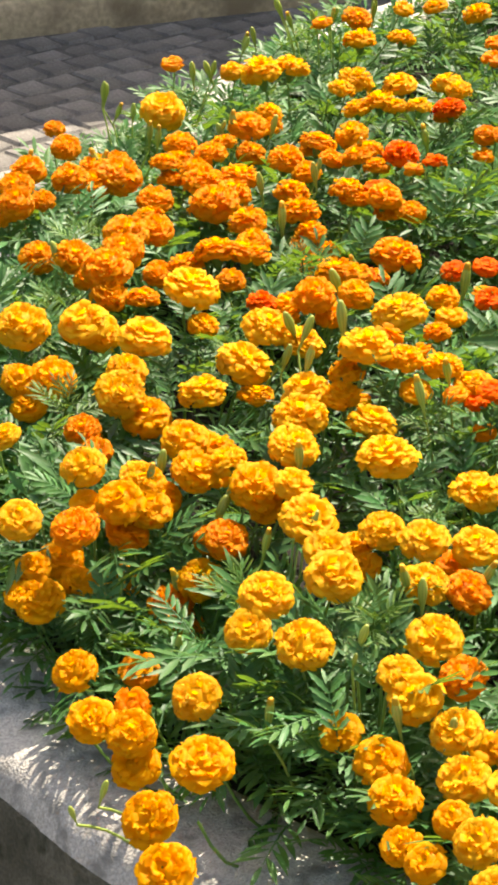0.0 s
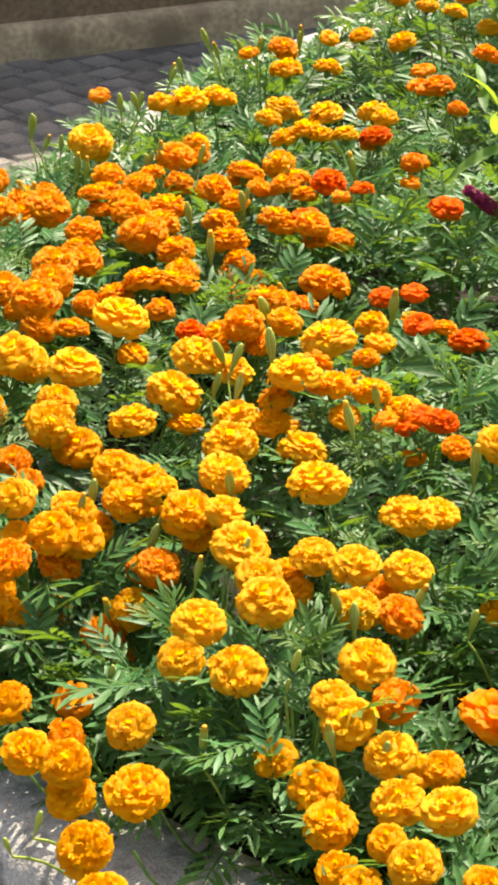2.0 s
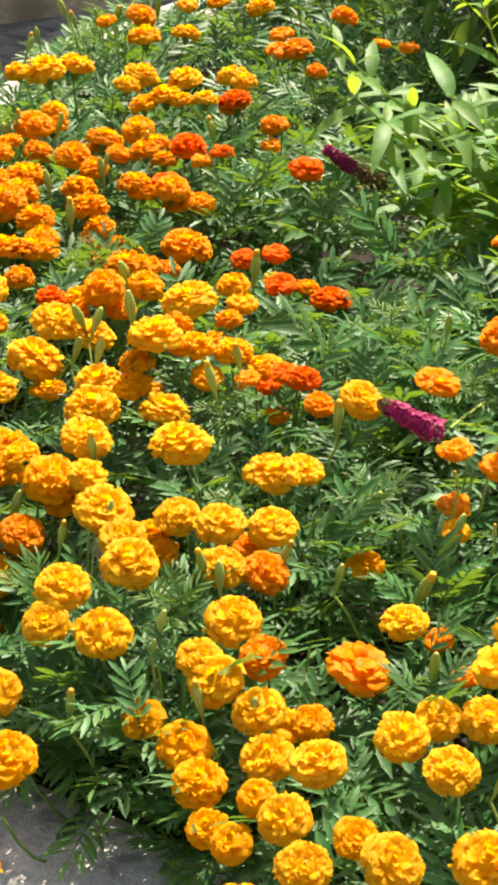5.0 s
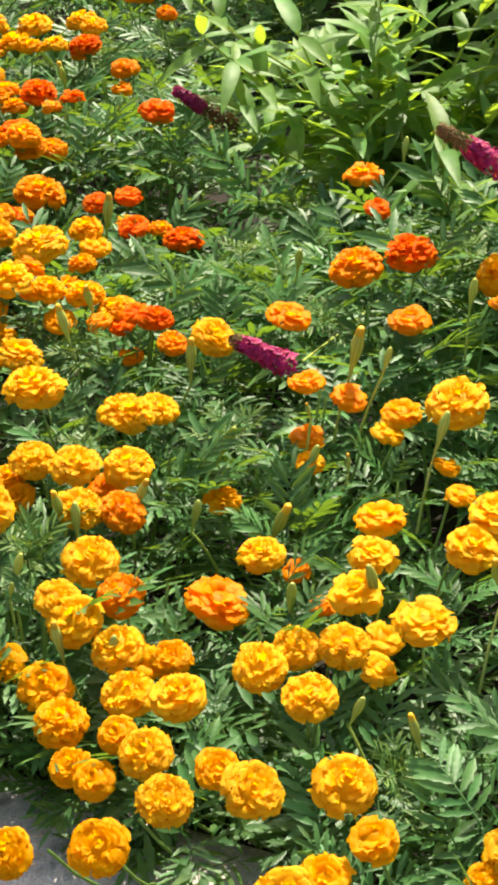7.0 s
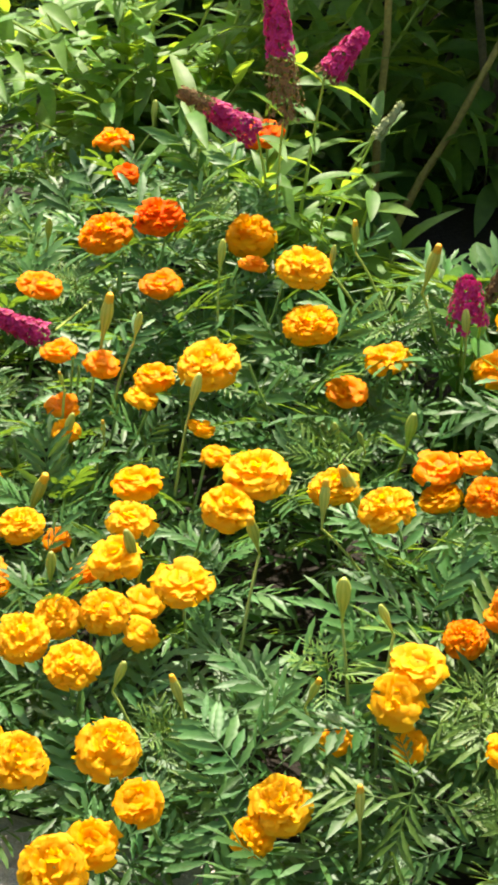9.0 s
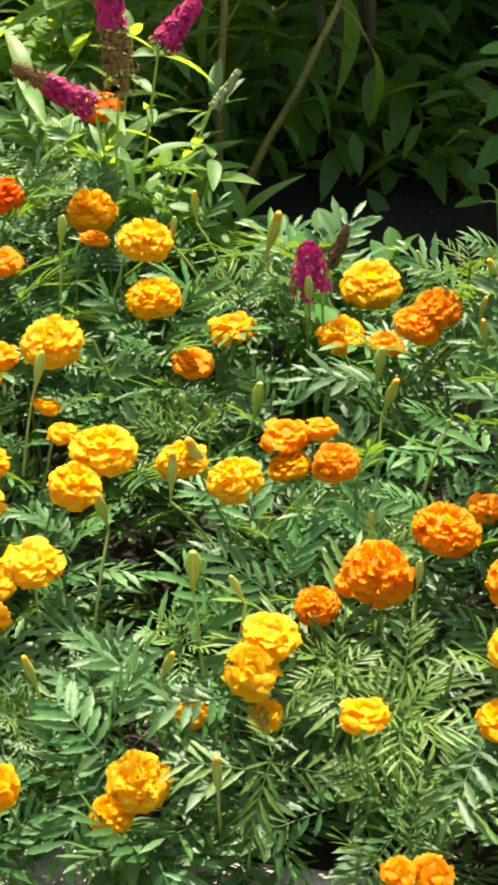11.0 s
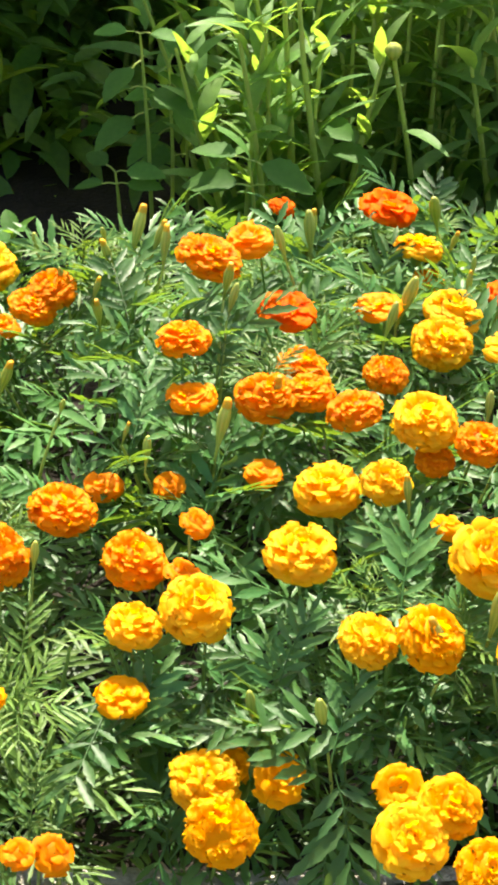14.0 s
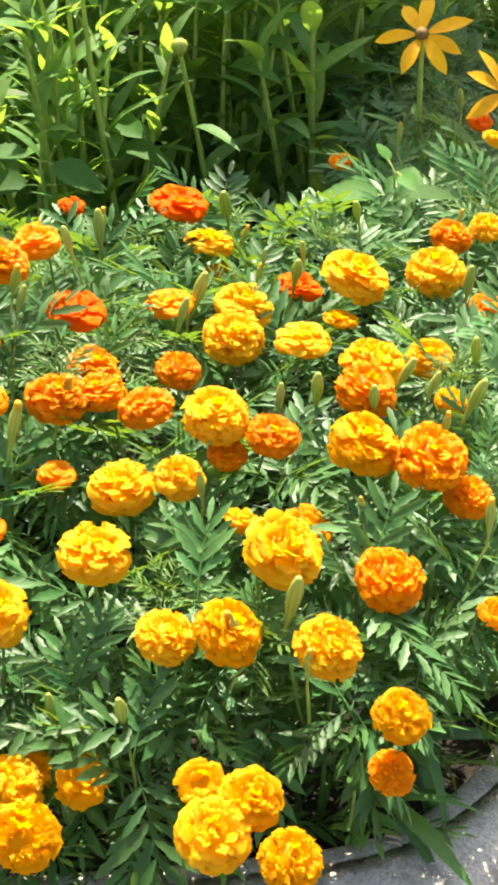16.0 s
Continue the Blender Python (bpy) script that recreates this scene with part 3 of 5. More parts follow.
marigold_plant(-0.139, 3.522, 0.507, 0.10, [(0.017, 0.102, 0.526, 0.030, 'a', 'flat')], [(-0.089, -0.034, 0.519, 0.026), (0.084, 0.030, 0.540, 0.026), (0.054, 0.005, 0.544, 0.027), (0.081, 0.006, 0.548, 0.027)])
marigold_plant(-0.184, 3.384, 0.506, 0.09, [(0.051, 0.042, 0.504, 0.064, 'y')], [(-0.041, 0.016, 0.548, 0.026), (-0.016, -0.046, 0.534, 0.022), (0.009, -0.048, 0.533, 0.022)])
marigold_plant(-0.225, 3.245, 0.527, 0.09, [(-0.065, 0.002, 0.529, 0.031, 'a')], [(0.083, -0.067, 0.550, 0.026), (0.095, -0.070, 0.544, 0.026)])
marigold_plant(-0.249, 3.120, 0.537, 0.09, [(-0.014, 0.001, 0.539, 0.042, 'a'), (0.064, -0.074, 0.544, 0.037, 'a'), (0.036, -0.054, 0.533, 0.032, 'a')], [])
marigold_plant(-0.257, 2.975, 0.543, 0.09, [(-0.050, 0.020, 0.544, 0.048, 'a'), (0.013, -0.015, 0.545, 0.048, 'a'), (-0.060, -0.060, 0.546, 0.047, 'a'), (0.079, 0.006, 0.545, 0.060, 'a'), (0.042, 0.033, 0.544, 0.040, 'a'), (-0.070, -0.004, 0.526, 0.038, 'a'), (0.044, -0.006, 0.534, 0.048, 'a')], [(-0.053, 0.056, 0.553, 0.026), (0.051, 0.055, 0.554, 0.026), (0.049, 0.042, 0.557, 0.030)])
marigold_plant(-0.254, 2.830, 0.546, 0.10, [(-0.055, 0.011, 0.547, 0.046, 'a'), (-0.022, 0.035, 0.547, 0.031, 'a'), (0.137, -0.084, 0.550, 0.045, 'a'), (-0.080, 0.039, 0.529, 0.042, 'a'), (-0.045, 0.069, 0.529, 0.026, 'a')], [])
marigold_plant(-0.267, 2.685, 0.551, 0.10, [(0.114, 0.037, 0.553, 0.055, 'a'), (-0.002, 0.011, 0.527, 0.044, 'a'), (0.111, 0.003, 0.541, 0.052, 'a'), (0.158, -0.040, 0.525, 0.037, 'a')], [])
marigold_plant(-0.269, 2.560, 0.557, 0.10, [(0.054, 0.052, 0.561, 0.050, 'a'), (0.101, -0.014, 0.571, 0.059, 'a'), (0.105, -0.045, 0.548, 0.043, 'a'), (0.076, 0.025, 0.542, 0.039, 'a')], [(0.036, 0.048, 0.570, 0.028)])
marigold_plant(-0.253, 2.416, 0.554, 0.10, [(-0.007, -0.018, 0.553, 0.058, 'y'), (0.067, -0.027, 0.561, 0.054, 'y'), (0.084, 0.005, 0.537, 0.046, 'y')], [])
marigold_plant(-0.248, 2.270, 0.535, 0.09, [(0.030, 0.054, 0.519, 0.049, 'g'), (0.111, -0.020, 0.533, 0.052, 'y'), (-0.011, 0.053, 0.517, 0.039, 'g'), (0.003, 0.034, 0.496, 0.039, 'g')], [])
marigold_plant(-0.212, 2.161, 0.530, 0.09, [(0.104, 0.089, 0.505, 0.051, 'g'), (-0.044, -0.010, 0.529, 0.031, 'y'), (0.034, 0.048, 0.508, 0.038, 'o'), (-0.063, 0.017, 0.508, 0.024, 'y'), (0.052, 0.016, 0.498, 0.034, 'o')], [])
marigold_plant(-0.146, 2.032, 0.544, 0.10, [(0.085, 0.102, 0.533, 0.051, 'g'), (-0.017, 0.005, 0.548, 0.044, 'y'), (0.096, 0.045, 0.524, 0.050, 'g'), (0.044, 0.012, 0.530, 0.041, 'g'), (0.020, -0.025, 0.523, 0.049, 'g'), (0.061, 0.031, 0.501, 0.044, 'g'), (-0.015, -0.016, 0.518, 0.029, 'g'), (-0.080, -0.043, 0.511, 0.045, 'y'), (-0.022, -0.070, 0.515, 0.050, 'o'), (0.028, -0.025, 0.490, 0.046, 'o'), (-0.040, -0.026, 0.457, 0.044, 'g'), (0.014, 0.000, 0.413, 0.045, 'g'), (-0.059, -0.092, 0.446, 0.050, 'g'), (0.039, 0.010, 0.533, 0.038, 'y'), (-0.066, -0.060, 0.466, 0.035, 'g'), (0.051, -0.013, 0.510, 0.045, 'g'), (-0.022, -0.056, 0.446, 0.035, 'g'), (-0.078, -0.088, 0.449, 0.032, 'g')], [(0.060, 0.041, 0.539, 0.027), (0.049, 0.008, 0.537, 0.023)])
marigold_plant(-0.071, 1.933, 0.500, 0.10, [(0.086, 0.098, 0.528, 0.058, 'g'), (0.123, 0.075, 0.543, 0.040, 'y'), (0.055, 0.054, 0.492, 0.046, 'o'), (0.029, 0.030, 0.456, 0.046, 'g'), (-0.003, 0.028, 0.430, 0.046, 'o'), (0.015, 0.020, 0.408, 0.035, 'o'), (-0.088, -0.125, 0.444, 0.044, 'g'), (-0.028, -0.108, 0.435, 0.035, 'o', 'loose'), (0.095, 0.092, 0.505, 0.035, 'g'), (0.041, 0.084, 0.473, 0.039, 'o')], [(0.057, 0.102, 0.526, 0.026), (0.047, 0.085, 0.514, 0.026), (0.094, 0.006, 0.517, 0.022), (0.008, 0.034, 0.453, 0.026), (0.009, -0.082, 0.449, 0.019)])
marigold_plant(0.019, 1.827, 0.518, 0.10, [(0.047, 0.121, 0.535, 0.056, 'y'), (0.064, 0.057, 0.535, 0.044, 'y'), (0.067, -0.013, 0.544, 0.052, 'y'), (0.004, -0.014, 0.523, 0.051, 'y'), (-0.012, -0.048, 0.504, 0.042, 'y'), (-0.060, -0.092, 0.459, 0.046, 'y'), (-0.119, -0.093, 0.452, 0.031, 'o', 'loose'), (-0.156, -0.121, 0.452, 0.042, 'g'), (-0.118, -0.139, 0.449, 0.046, 'g'), (-0.114, -0.147, 0.422, 0.044, 'g')], [(0.049, 0.107, 0.543, 0.020), (-0.139, -0.232, 0.456, 0.017), (-0.161, -0.269, 0.458, 0.014)])
marigold_plant(0.116, 1.742, 0.522, 0.10, [(0.060, 0.087, 0.528, 0.046, 'y'), (0.100, 0.084, 0.521, 0.046, 'o'), (-0.060, -0.002, 0.514, 0.051, 'y'), (0.062, -0.001, 0.521, 0.052, 'y'), (0.027, -0.053, 0.511, 0.043, 'y'), (-0.028, -0.070, 0.463, 0.035, 'g', 'loose'), (-0.149, -0.087, 0.442, 0.055, 'g'), (-0.194, -0.173, 0.443, 0.049, 'g'), (-0.176, -0.273, 0.460, 0.046, 'g')], [(0.041, 0.080, 0.541, 0.024), (0.054, 0.062, 0.536, 0.024), (-0.007, -0.008, 0.531, 0.021), (-0.014, -0.033, 0.520, 0.013), (-0.091, -0.051, 0.474, 0.023)])
marigold_plant(0.216, 1.643, 0.500, 0.09, [(-0.017, 0.046, 0.512, 0.043, 'o'), (-0.061, 0.025, 0.501, 0.050, 'y'), (-0.027, -0.008, 0.490, 0.047, 'y'), (-0.094, -0.024, 0.467, 0.047, 'g'), (-0.025, -0.062, 0.476, 0.046, 'y'), (0.003, -0.005, 0.470, 0.030, 'g'), (-0.084, -0.074, 0.460, 0.047, 'g'), (-0.039, -0.129, 0.481, 0.033, 'g'), (-0.080, -0.114, 0.443, 0.036, 'g'), (-0.062, -0.154, 0.455, 0.035, 'g'), (0.071, 0.048, 0.492, 0.051, 'o', 'loose'), (0.020, -0.008, 0.472, 0.037, 'g')], [(-0.076, 0.009, 0.498, 0.025), (-0.033, -0.014, 0.495, 0.025)])
marigold_plant(0.315, 1.542, 0.500, 0.06, [(-0.120, -0.061, 0.483, 0.044, 'y'), (0.065, 0.030, 0.507, 0.044, 'y'), (0.026, 0.043, 0.503, 0.041, 'y'), (0.105, 0.055, 0.497, 0.030, 'y'), (-0.011, 0.018, 0.502, 0.046, 'y'), (0.094, 0.021, 0.487, 0.029, 'y'), (0.024, -0.034, 0.501, 0.046, 'y'), (-0.083, 0.005, 0.491, 0.045, 'y'), (-0.112, -0.140, 0.489, 0.044, 'y'), (-0.060, -0.070, 0.465, 0.037, 'g'), (-0.045, -0.147, 0.496, 0.048, 'y'), (-0.169, -0.193, 0.492, 0.045, 'g'), (-0.240, -0.185, 0.489, 0.039, 'g')], [])
marigold_plant(0.436, 1.463, 0.500, 0.06, [(0.011, 0.102, 0.528, 0.048, 'y', 'loose'), (-0.092, -0.076, 0.498, 0.051, 'y'), (-0.084, -0.145, 0.494, 0.034, 'g', 'loose'), (-0.123, -0.153, 0.470, 0.037, 'g', 'loose'), (-0.163, -0.214, 0.499, 0.048, 'y')], [(-0.065, 0.016, 0.511, 0.021), (-0.021, -0.019, 0.505, 0.021), (0.082, 0.116, 0.567, 0.027)])
marigold_plant(0.556, 1.395, 0.506, 0.06, [(0.049, -0.000, 0.519, 0.042, 'y', 'loose'), (0.024, -0.023, 0.508, 0.041, 'y', 'loose'), (-0.022, -0.002, 0.462, 0.024, 'g'), (0.029, -0.042, 0.473, 0.025, 'g'), (-0.084, -0.056, 0.447, 0.049, 'y'), (-0.111, -0.067, 0.431, 0.034, 'g')], [(0.003, 0.058, 0.572, 0.034), (0.035, 0.037, 0.553, 0.019), (-0.037, 0.018, 0.506, 0.019), (-0.032, -0.098, 0.473, 0.022)])
marigold_plant(0.682, 1.324, 0.520, 0.05, [(0.010, 0.113, 0.526, 0.024, 'o'), (-0.023, 0.105, 0.515, 0.038, 'o'), (0.024, 0.087, 0.545, 0.059, 'o'), (-0.020, 0.107, 0.516, 0.033, 'o'), (-0.054, -0.077, 0.533, 0.037, 'g', 'flat'), (-0.036, -0.168, 0.442, 0.028, 'o', 'loose'), (-0.062, -0.165, 0.45, 0.022, 'o')], [(0.054, 0.071, 0.553, 0.019)])
marigold_plant(0.814, 1.264, 0.531, 0.06, [(-0.003, 0.092, 0.542, 0.054, 'o'), (-0.032, 0.035, 0.521, 0.045, 'y'), (-0.061, -0.002, 0.484, 0.040, 'g', 'flat'), (0.012, 0.010, 0.539, 0.055, 'y'), (0.042, 0.072, 0.579, 0.024, 'o'), (-0.028, -0.086, 0.445, 0.055, 'y'), (0.001, -0.068, 0.440, 0.032, 'g', 'loose'), (-0.055, -0.160, 0.460, 0.053, 'g'), (0.023, 0.060, 0.541, 0.028, 'o')], [(0.022, -0.069, 0.495, 0.022)])
marigold_plant(0.941, 1.196, 0.556, 0.05, [(-0.028, 0.064, 0.574, 0.059, 'y'), (-0.108, -0.054, 0.458, 0.037, 'g', 'loose'), (-0.017, -0.028, 0.542, 0.048, 'y'), (0.022, -0.057, 0.549, 0.055, 'g'), (-0.032, -0.175, 0.487, 0.046, 'g'), (-0.071, -0.184, 0.479, 0.054, 'y'), (-0.030, -0.227, 0.465, 0.048, 'g'), (-0.053, -0.138, 0.487, 0.034, 'g', 'loose')], [(-0.064, -0.040, 0.502, 0.026), (0.028, -0.064, 0.560, 0.026)])
marigold_plant(1.073, 1.168, 0.572, 0.07, [(-0.017, 0.098, 0.560, 0.026, 'g'), (-0.027, 0.016, 0.575, 0.063, 'y'), (0.026, 0.061, 0.557, 0.038, 'o', 'loose'), (-0.057, -0.091, 0.552, 0.052, 'y'), (0.044, -0.032, 0.550, 0.057, 'o'), (-0.038, -0.162, 0.525, 0.043, 'g'), (-0.054, -0.173, 0.485, 0.036, 'o')], [(-0.054, -0.033, 0.571, 0.034), (-0.079, -0.095, 0.553, 0.021)])
marigold_plant(1.172, 1.185, 0.584, 0.07, [(0.003, 0.072, 0.603, 0.060, 'g'), (0.043, 0.031, 0.595, 0.064, 'o'), (-0.022, -0.143, 0.559, 0.024, 'o')], [(0.042, -0.054, 0.585, 0.023), (-0.044, 0.007, 0.591, 0.014)])
marigold_plant(1.281, 1.240, 0.586, 0.06, [(-0.036, 0.109, 0.591, 0.056, 'o'), (-0.039, -0.047, 0.561, 0.041, 'o')], [(-0.045, 0.086, 0.604, 0.025), (-0.022, 0.013, 0.603, 0.020)])
marigold_plant(1.386, 1.318, 0.577, 0.06, [(-0.095, 0.087, 0.584, 0.058, 'y'), (-0.047, 0.026, 0.557, 0.031, 'g')], [(0.007, 0.060, 0.590, 0.027), (-0.057, -0.017, 0.593, 0.031), (-0.083, 0.012, 0.596, 0.021), (-0.087, 0.050, 0.595, 0.026)])
marigold_plant(1.466, 1.439, 0.577, 0.07, [(0.035, 0.058, 0.553, 0.034, 'o'), (-0.086, -0.007, 0.554, 0.044, 'g')], [(0.016, 0.065, 0.589, 0.028)])
marigold_plant(1.556, 1.545, 0.575, 0.06, [(-0.086, -0.001, 0.580, 0.060, 'y'), (-0.010, 0.069, 0.577, 0.045, 'o')], [])
marigold_plant(1.627, 1.671, 0.570, 0.07, [(-0.033, -0.055, 0.575, 0.036, 'y')], [(-0.051, -0.030, 0.585, 0.015)])
marigold_plant(1.705, 1.794, 0.565, 0.07, [], [])
marigold_plant(1.787, 1.913, 0.563, 0.06, [(-0.153, 0.028, 0.533, 0.024, 'o', 'flat'), (0.018, -0.019, 0.566, 0.027, 'r'), (-0.004, -0.074, 0.566, 0.024, 'y')], [(0.036, 0.043, 0.575, 0.021), (-0.101, -0.015, 0.573, 0.020)])
marigold_plant(1.867, 2.035, 0.563, 0.06, [], [])
marigold_plant(1.943, 2.159, 0.563, 0.06, [], [])
marigold_plant(2.024, 2.279, 0.563, 0.06, [], [])
marigold_plant(2.107, 2.398, 0.562, 0.05, [], [])
marigold_plant(0.359, 4.097, 0.545, 0.32, [(0.064, -0.046, 0.585, 0.037, 'g')], [])
marigold_plant(0.068, 2.598, 0.548, 0.44, [(-0.102, 0.047, 0.557, 0.054, 'a'), (-0.064, 0.054, 0.551, 0.056, 'a'), (0.052, 0.014, 0.539, 0.054, 'a'), (0.018, -0.135, 0.569, 0.047, 'a'), (0.069, -0.092, 0.554, 0.041, 'g'), (-0.144, 0.057, 0.533, 0.044, 'a'), (-0.084, -0.031, 0.546, 0.035, 'a'), (0.037, -0.136, 0.541, 0.034, 'a'), (-0.011, -0.109, 0.545, 0.041, 'g'), (-0.046, -0.113, 0.551, 0.034, 'r'), (0.076, 0.043, 0.528, 0.041, 'a'), (0.032, -0.080, 0.533, 0.034, 'g')], [(0.050, -0.046, 0.560, 0.034), (0.078, 0.076, 0.534, 0.022)])
marigold_plant(0.087, 3.422, 0.569, 0.34, [(-0.061, -0.022, 0.574, 0.058, 'y'), (-0.013, 0.022, 0.571, 0.054, 'y'), (-0.106, 0.058, 0.553, 0.037, 'y'), (0.091, -0.009, 0.559, 0.054, 'y'), (0.065, -0.064, 0.561, 0.040, 'y')], [])
marigold_plant(0.282, 2.384, 0.559, 0.63, [(-0.102, -0.033, 0.592, 0.058, 'y'), (-0.046, 0.085, 0.519, 0.031, 'a'), (-0.069, 0.056, 0.506, 0.028, 'a')], [])
marigold_plant(0.157, 3.919, 0.554, 0.23, [(0.126, -0.040, 0.557, 0.030, 'g'), (0.040, -0.115, 0.556, 0.049, 'a')], [(-0.093, -0.050, 0.563, 0.021), (-0.004, -0.104, 0.566, 0.017), (0.069, -0.068, 0.567, 0.022), (-0.095, -0.025, 0.561, 0.030), (-0.076, -0.085, 0.551, 0.026), (-0.000, -0.034, 0.547, 0.026), (0.075, 0.000, 0.554, 0.030), (-0.034, -0.085, 0.554, 0.026)])
marigold_plant(1.181, 1.940, 0.550, 0.59, [(0.067, -0.034, 0.571, 0.025, 'r', 'flat')], [])
marigold_plant(0.427, 1.716, 0.530, 0.27, [(-0.090, 0.027, 0.508, 0.043, 'y'), (-0.058, 0.029, 0.487, 0.024, 'o'), (0.018, 0.012, 0.542, 0.042, 'g', 'loose'), (0.002, -0.036, 0.534, 0.038, 'y', 'loose'), (-0.024, -0.079, 0.521, 0.042, 'y', 'loose'), (-0.045, -0.041, 0.489, 0.024, 'o'), (0.093, 0.066, 0.563, 0.024, 'g'), (0.099, 0.035, 0.547, 0.024, 'g'), (0.113, -0.061, 0.575, 0.056, 'y'), (0.076, -0.100, 0.565, 0.044, 'y')], [(-0.069, 0.077, 0.521, 0.032), (-0.079, -0.059, 0.518, 0.025), (-0.007, -0.081, 0.538, 0.027), (0.089, 0.076, 0.603, 0.026)])
marigold_plant(0.511, 2.139, 0.629, 0.66, [(-0.007, -0.013, 0.628, 0.057, 'o'), (0.051, -0.024, 0.643, 0.054, 'r'), (-0.090, -0.066, 0.603, 0.044, 'o', 'flat')], [])
marigold_plant(0.673, 1.830, 0.557, 0.50, [(-0.004, 0.087, 0.589, 0.054, 'g'), (-0.132, -0.003, 0.604, 0.059, 'y'), (0.064, 0.044, 0.562, 0.046, 'g', 'flat'), (0.015, 0.022, 0.543, 0.040, 'o', 'flat')], [(0.050, -0.067, 0.547, 0.030), (-0.020, -0.058, 0.546, 0.016), (0.000, -0.073, 0.542, 0.014)])
marigold_plant(0.850, 1.984, 0.590, 0.72, [(0.065, -0.045, 0.549, 0.060, 'y')], [(-0.053, -0.064, 0.645, 0.032), (-0.108, 0.012, 0.654, 0.021), (-0.140, -0.010, 0.641, 0.017), (-0.038, -0.133, 0.604, 0.023)])
marigold_plant(0.635, 4.754, 0.543, 0.17, [], [])
marigold_plant(0.224, 1.959, 0.549, 0.34, [(-0.074, 0.058, 0.568, 0.059, 'y'), (0.015, 0.021, 0.551, 0.054, 'y'), (-0.085, -0.049, 0.543, 0.044, 'y'), (-0.047, -0.066, 0.540, 0.047, 'y'), (0.004, -0.072, 0.537, 0.047, 'y'), (-0.109, -0.033, 0.518, 0.034, 'g'), (-0.019, -0.064, 0.514, 0.028, 'o'), (-0.103, -0.065, 0.512, 0.033, 'g'), (-0.076, 0.094, 0.556, 0.050, 'y'), (0.047, 0.044, 0.542, 0.043, 'y')], [(0.009, -0.112, 0.534, 0.024)])
marigold_plant(0.618, 4.429, 0.543, 0.36, [], [])
marigold_plant(0.426, 4.394, 0.539, 0.23, [], [])
marigold_plant(1.162, 1.570, 0.610, 0.39, [(-0.084, 0.016, 0.618, 0.053, 'r', 'flat'), (0.029, 0.034, 0.590, 0.044, 'o', 'flat'), (0.059, -0.036, 0.574, 0.059, 'y'), (0.110, -0.078, 0.577, 0.051, 'y', 'flat'), (-0.024, -0.067, 0.574, 0.042, 'o')], [(-0.063, 0.066, 0.670, 0.024), (0.058, 0.033, 0.603, 0.033), (0.016, -0.007, 0.604, 0.024)])
marigold_plant(0.511, 3.928, 0.549, 0.53, [(-0.171, -0.031, 0.556, 0.040, 'g'), (-0.099, -0.073, 0.554, 0.045, 'g'), (-0.040, 0.076, 0.585, 0.039, 'y'), (0.005, 0.019, 0.585, 0.042, 'y'), (0.052, -0.096, 0.585, 0.038, 'y')], [])
marigold_plant(0.840, 4.674, 0.520, 0.38, [], [])
marigold_plant(0.069, 2.184, 0.570, 0.36, [(0.063, 0.022, 0.611, 0.055, 'y'), (0.045, 0.026, 0.580, 0.037, 'g'), (-0.115, 0.077, 0.531, 0.050, 'y'), (0.070, -0.047, 0.550, 0.048, 'y'), (-0.006, -0.047, 0.559, 0.054, 'y'), (0.002, 0.024, 0.554, 0.050, 'y'), (-0.092, -0.025, 0.512, 0.031, 'g'), (-0.015, -0.105, 0.550, 0.050, 'y'), (0.107, 0.027, 0.594, 0.037, 'g'), (-0.085, -0.098, 0.530, 0.039, 'y'), (0.094, 0.088, 0.601, 0.028, 'o'), (-0.053, 0.095, 0.521, 0.038, 'g'), (0.041, -0.001, 0.565, 0.034, 'g'), (0.034, -0.007, 0.564, 0.033, 'g'), (-0.106, -0.030, 0.509, 0.049, 'g'), (-0.094, -0.060, 0.495, 0.025, 'g'), (0.094, 0.054, 0.583, 0.024, 'o'), (0.057, 0.035, 0.546, 0.026, 'g')], [(0.001, 0.131, 0.593, 0.026), (0.042, 0.089, 0.624, 0.031), (-0.022, 0.087, 0.577, 0.024), (0.002, 0.042, 0.593, 0.024), (-0.010, -0.133, 0.560, 0.026)])
marigold_plant(-0.054, 2.903, 0.541, 0.30, [(-0.061, 0.130, 0.545, 0.041, 'a'), (-0.003, 0.045, 0.544, 0.056, 'a'), (0.048, 0.071, 0.544, 0.056, 'a'), (0.014, -0.032, 0.542, 0.064, 'a'), (0.119, 0.014, 0.539, 0.047, 'a'), (-0.071, 0.039, 0.519, 0.048, 'a'), (-0.016, 0.104, 0.545, 0.040, 'a'), (0.037, 0.031, 0.532, 0.049, 'a'), (-0.080, 0.003, 0.509, 0.042, 'a'), (-0.051, 0.117, 0.524, 0.037, 'a')], [(0.078, 0.049, 0.548, 0.027)])
marigold_plant(0.447, 3.082, 0.556, 0.78, [(-0.093, 0.046, 0.530, 0.024, 'o')], [])
marigold_plant(0.510, 3.533, 0.550, 0.72, [(-0.097, 0.038, 0.552, 0.037, 'o', 'flat'), (-0.069, 0.037, 0.552, 0.052, 'o'), (-0.050, -0.098, 0.551, 0.032, 'o'), (0.077, 0.062, 0.552, 0.028, 'o'), (0.121, 0.034, 0.552, 0.028, 'o')], [])
marigold_plant(-0.030, 3.241, 0.550, 0.28, [(0.066, -0.006, 0.557, 0.039, 'g'), (0.036, -0.054, 0.552, 0.055, 'a'), (0.062, -0.024, 0.544, 0.047, 'a')], [(0.009, -0.026, 0.561, 0.022), (0.072, -0.059, 0.563, 0.026), (-0.005, -0.066, 0.559, 0.022), (-0.003, -0.065, 0.552, 0.028), (0.014, -0.060, 0.564, 0.027)])
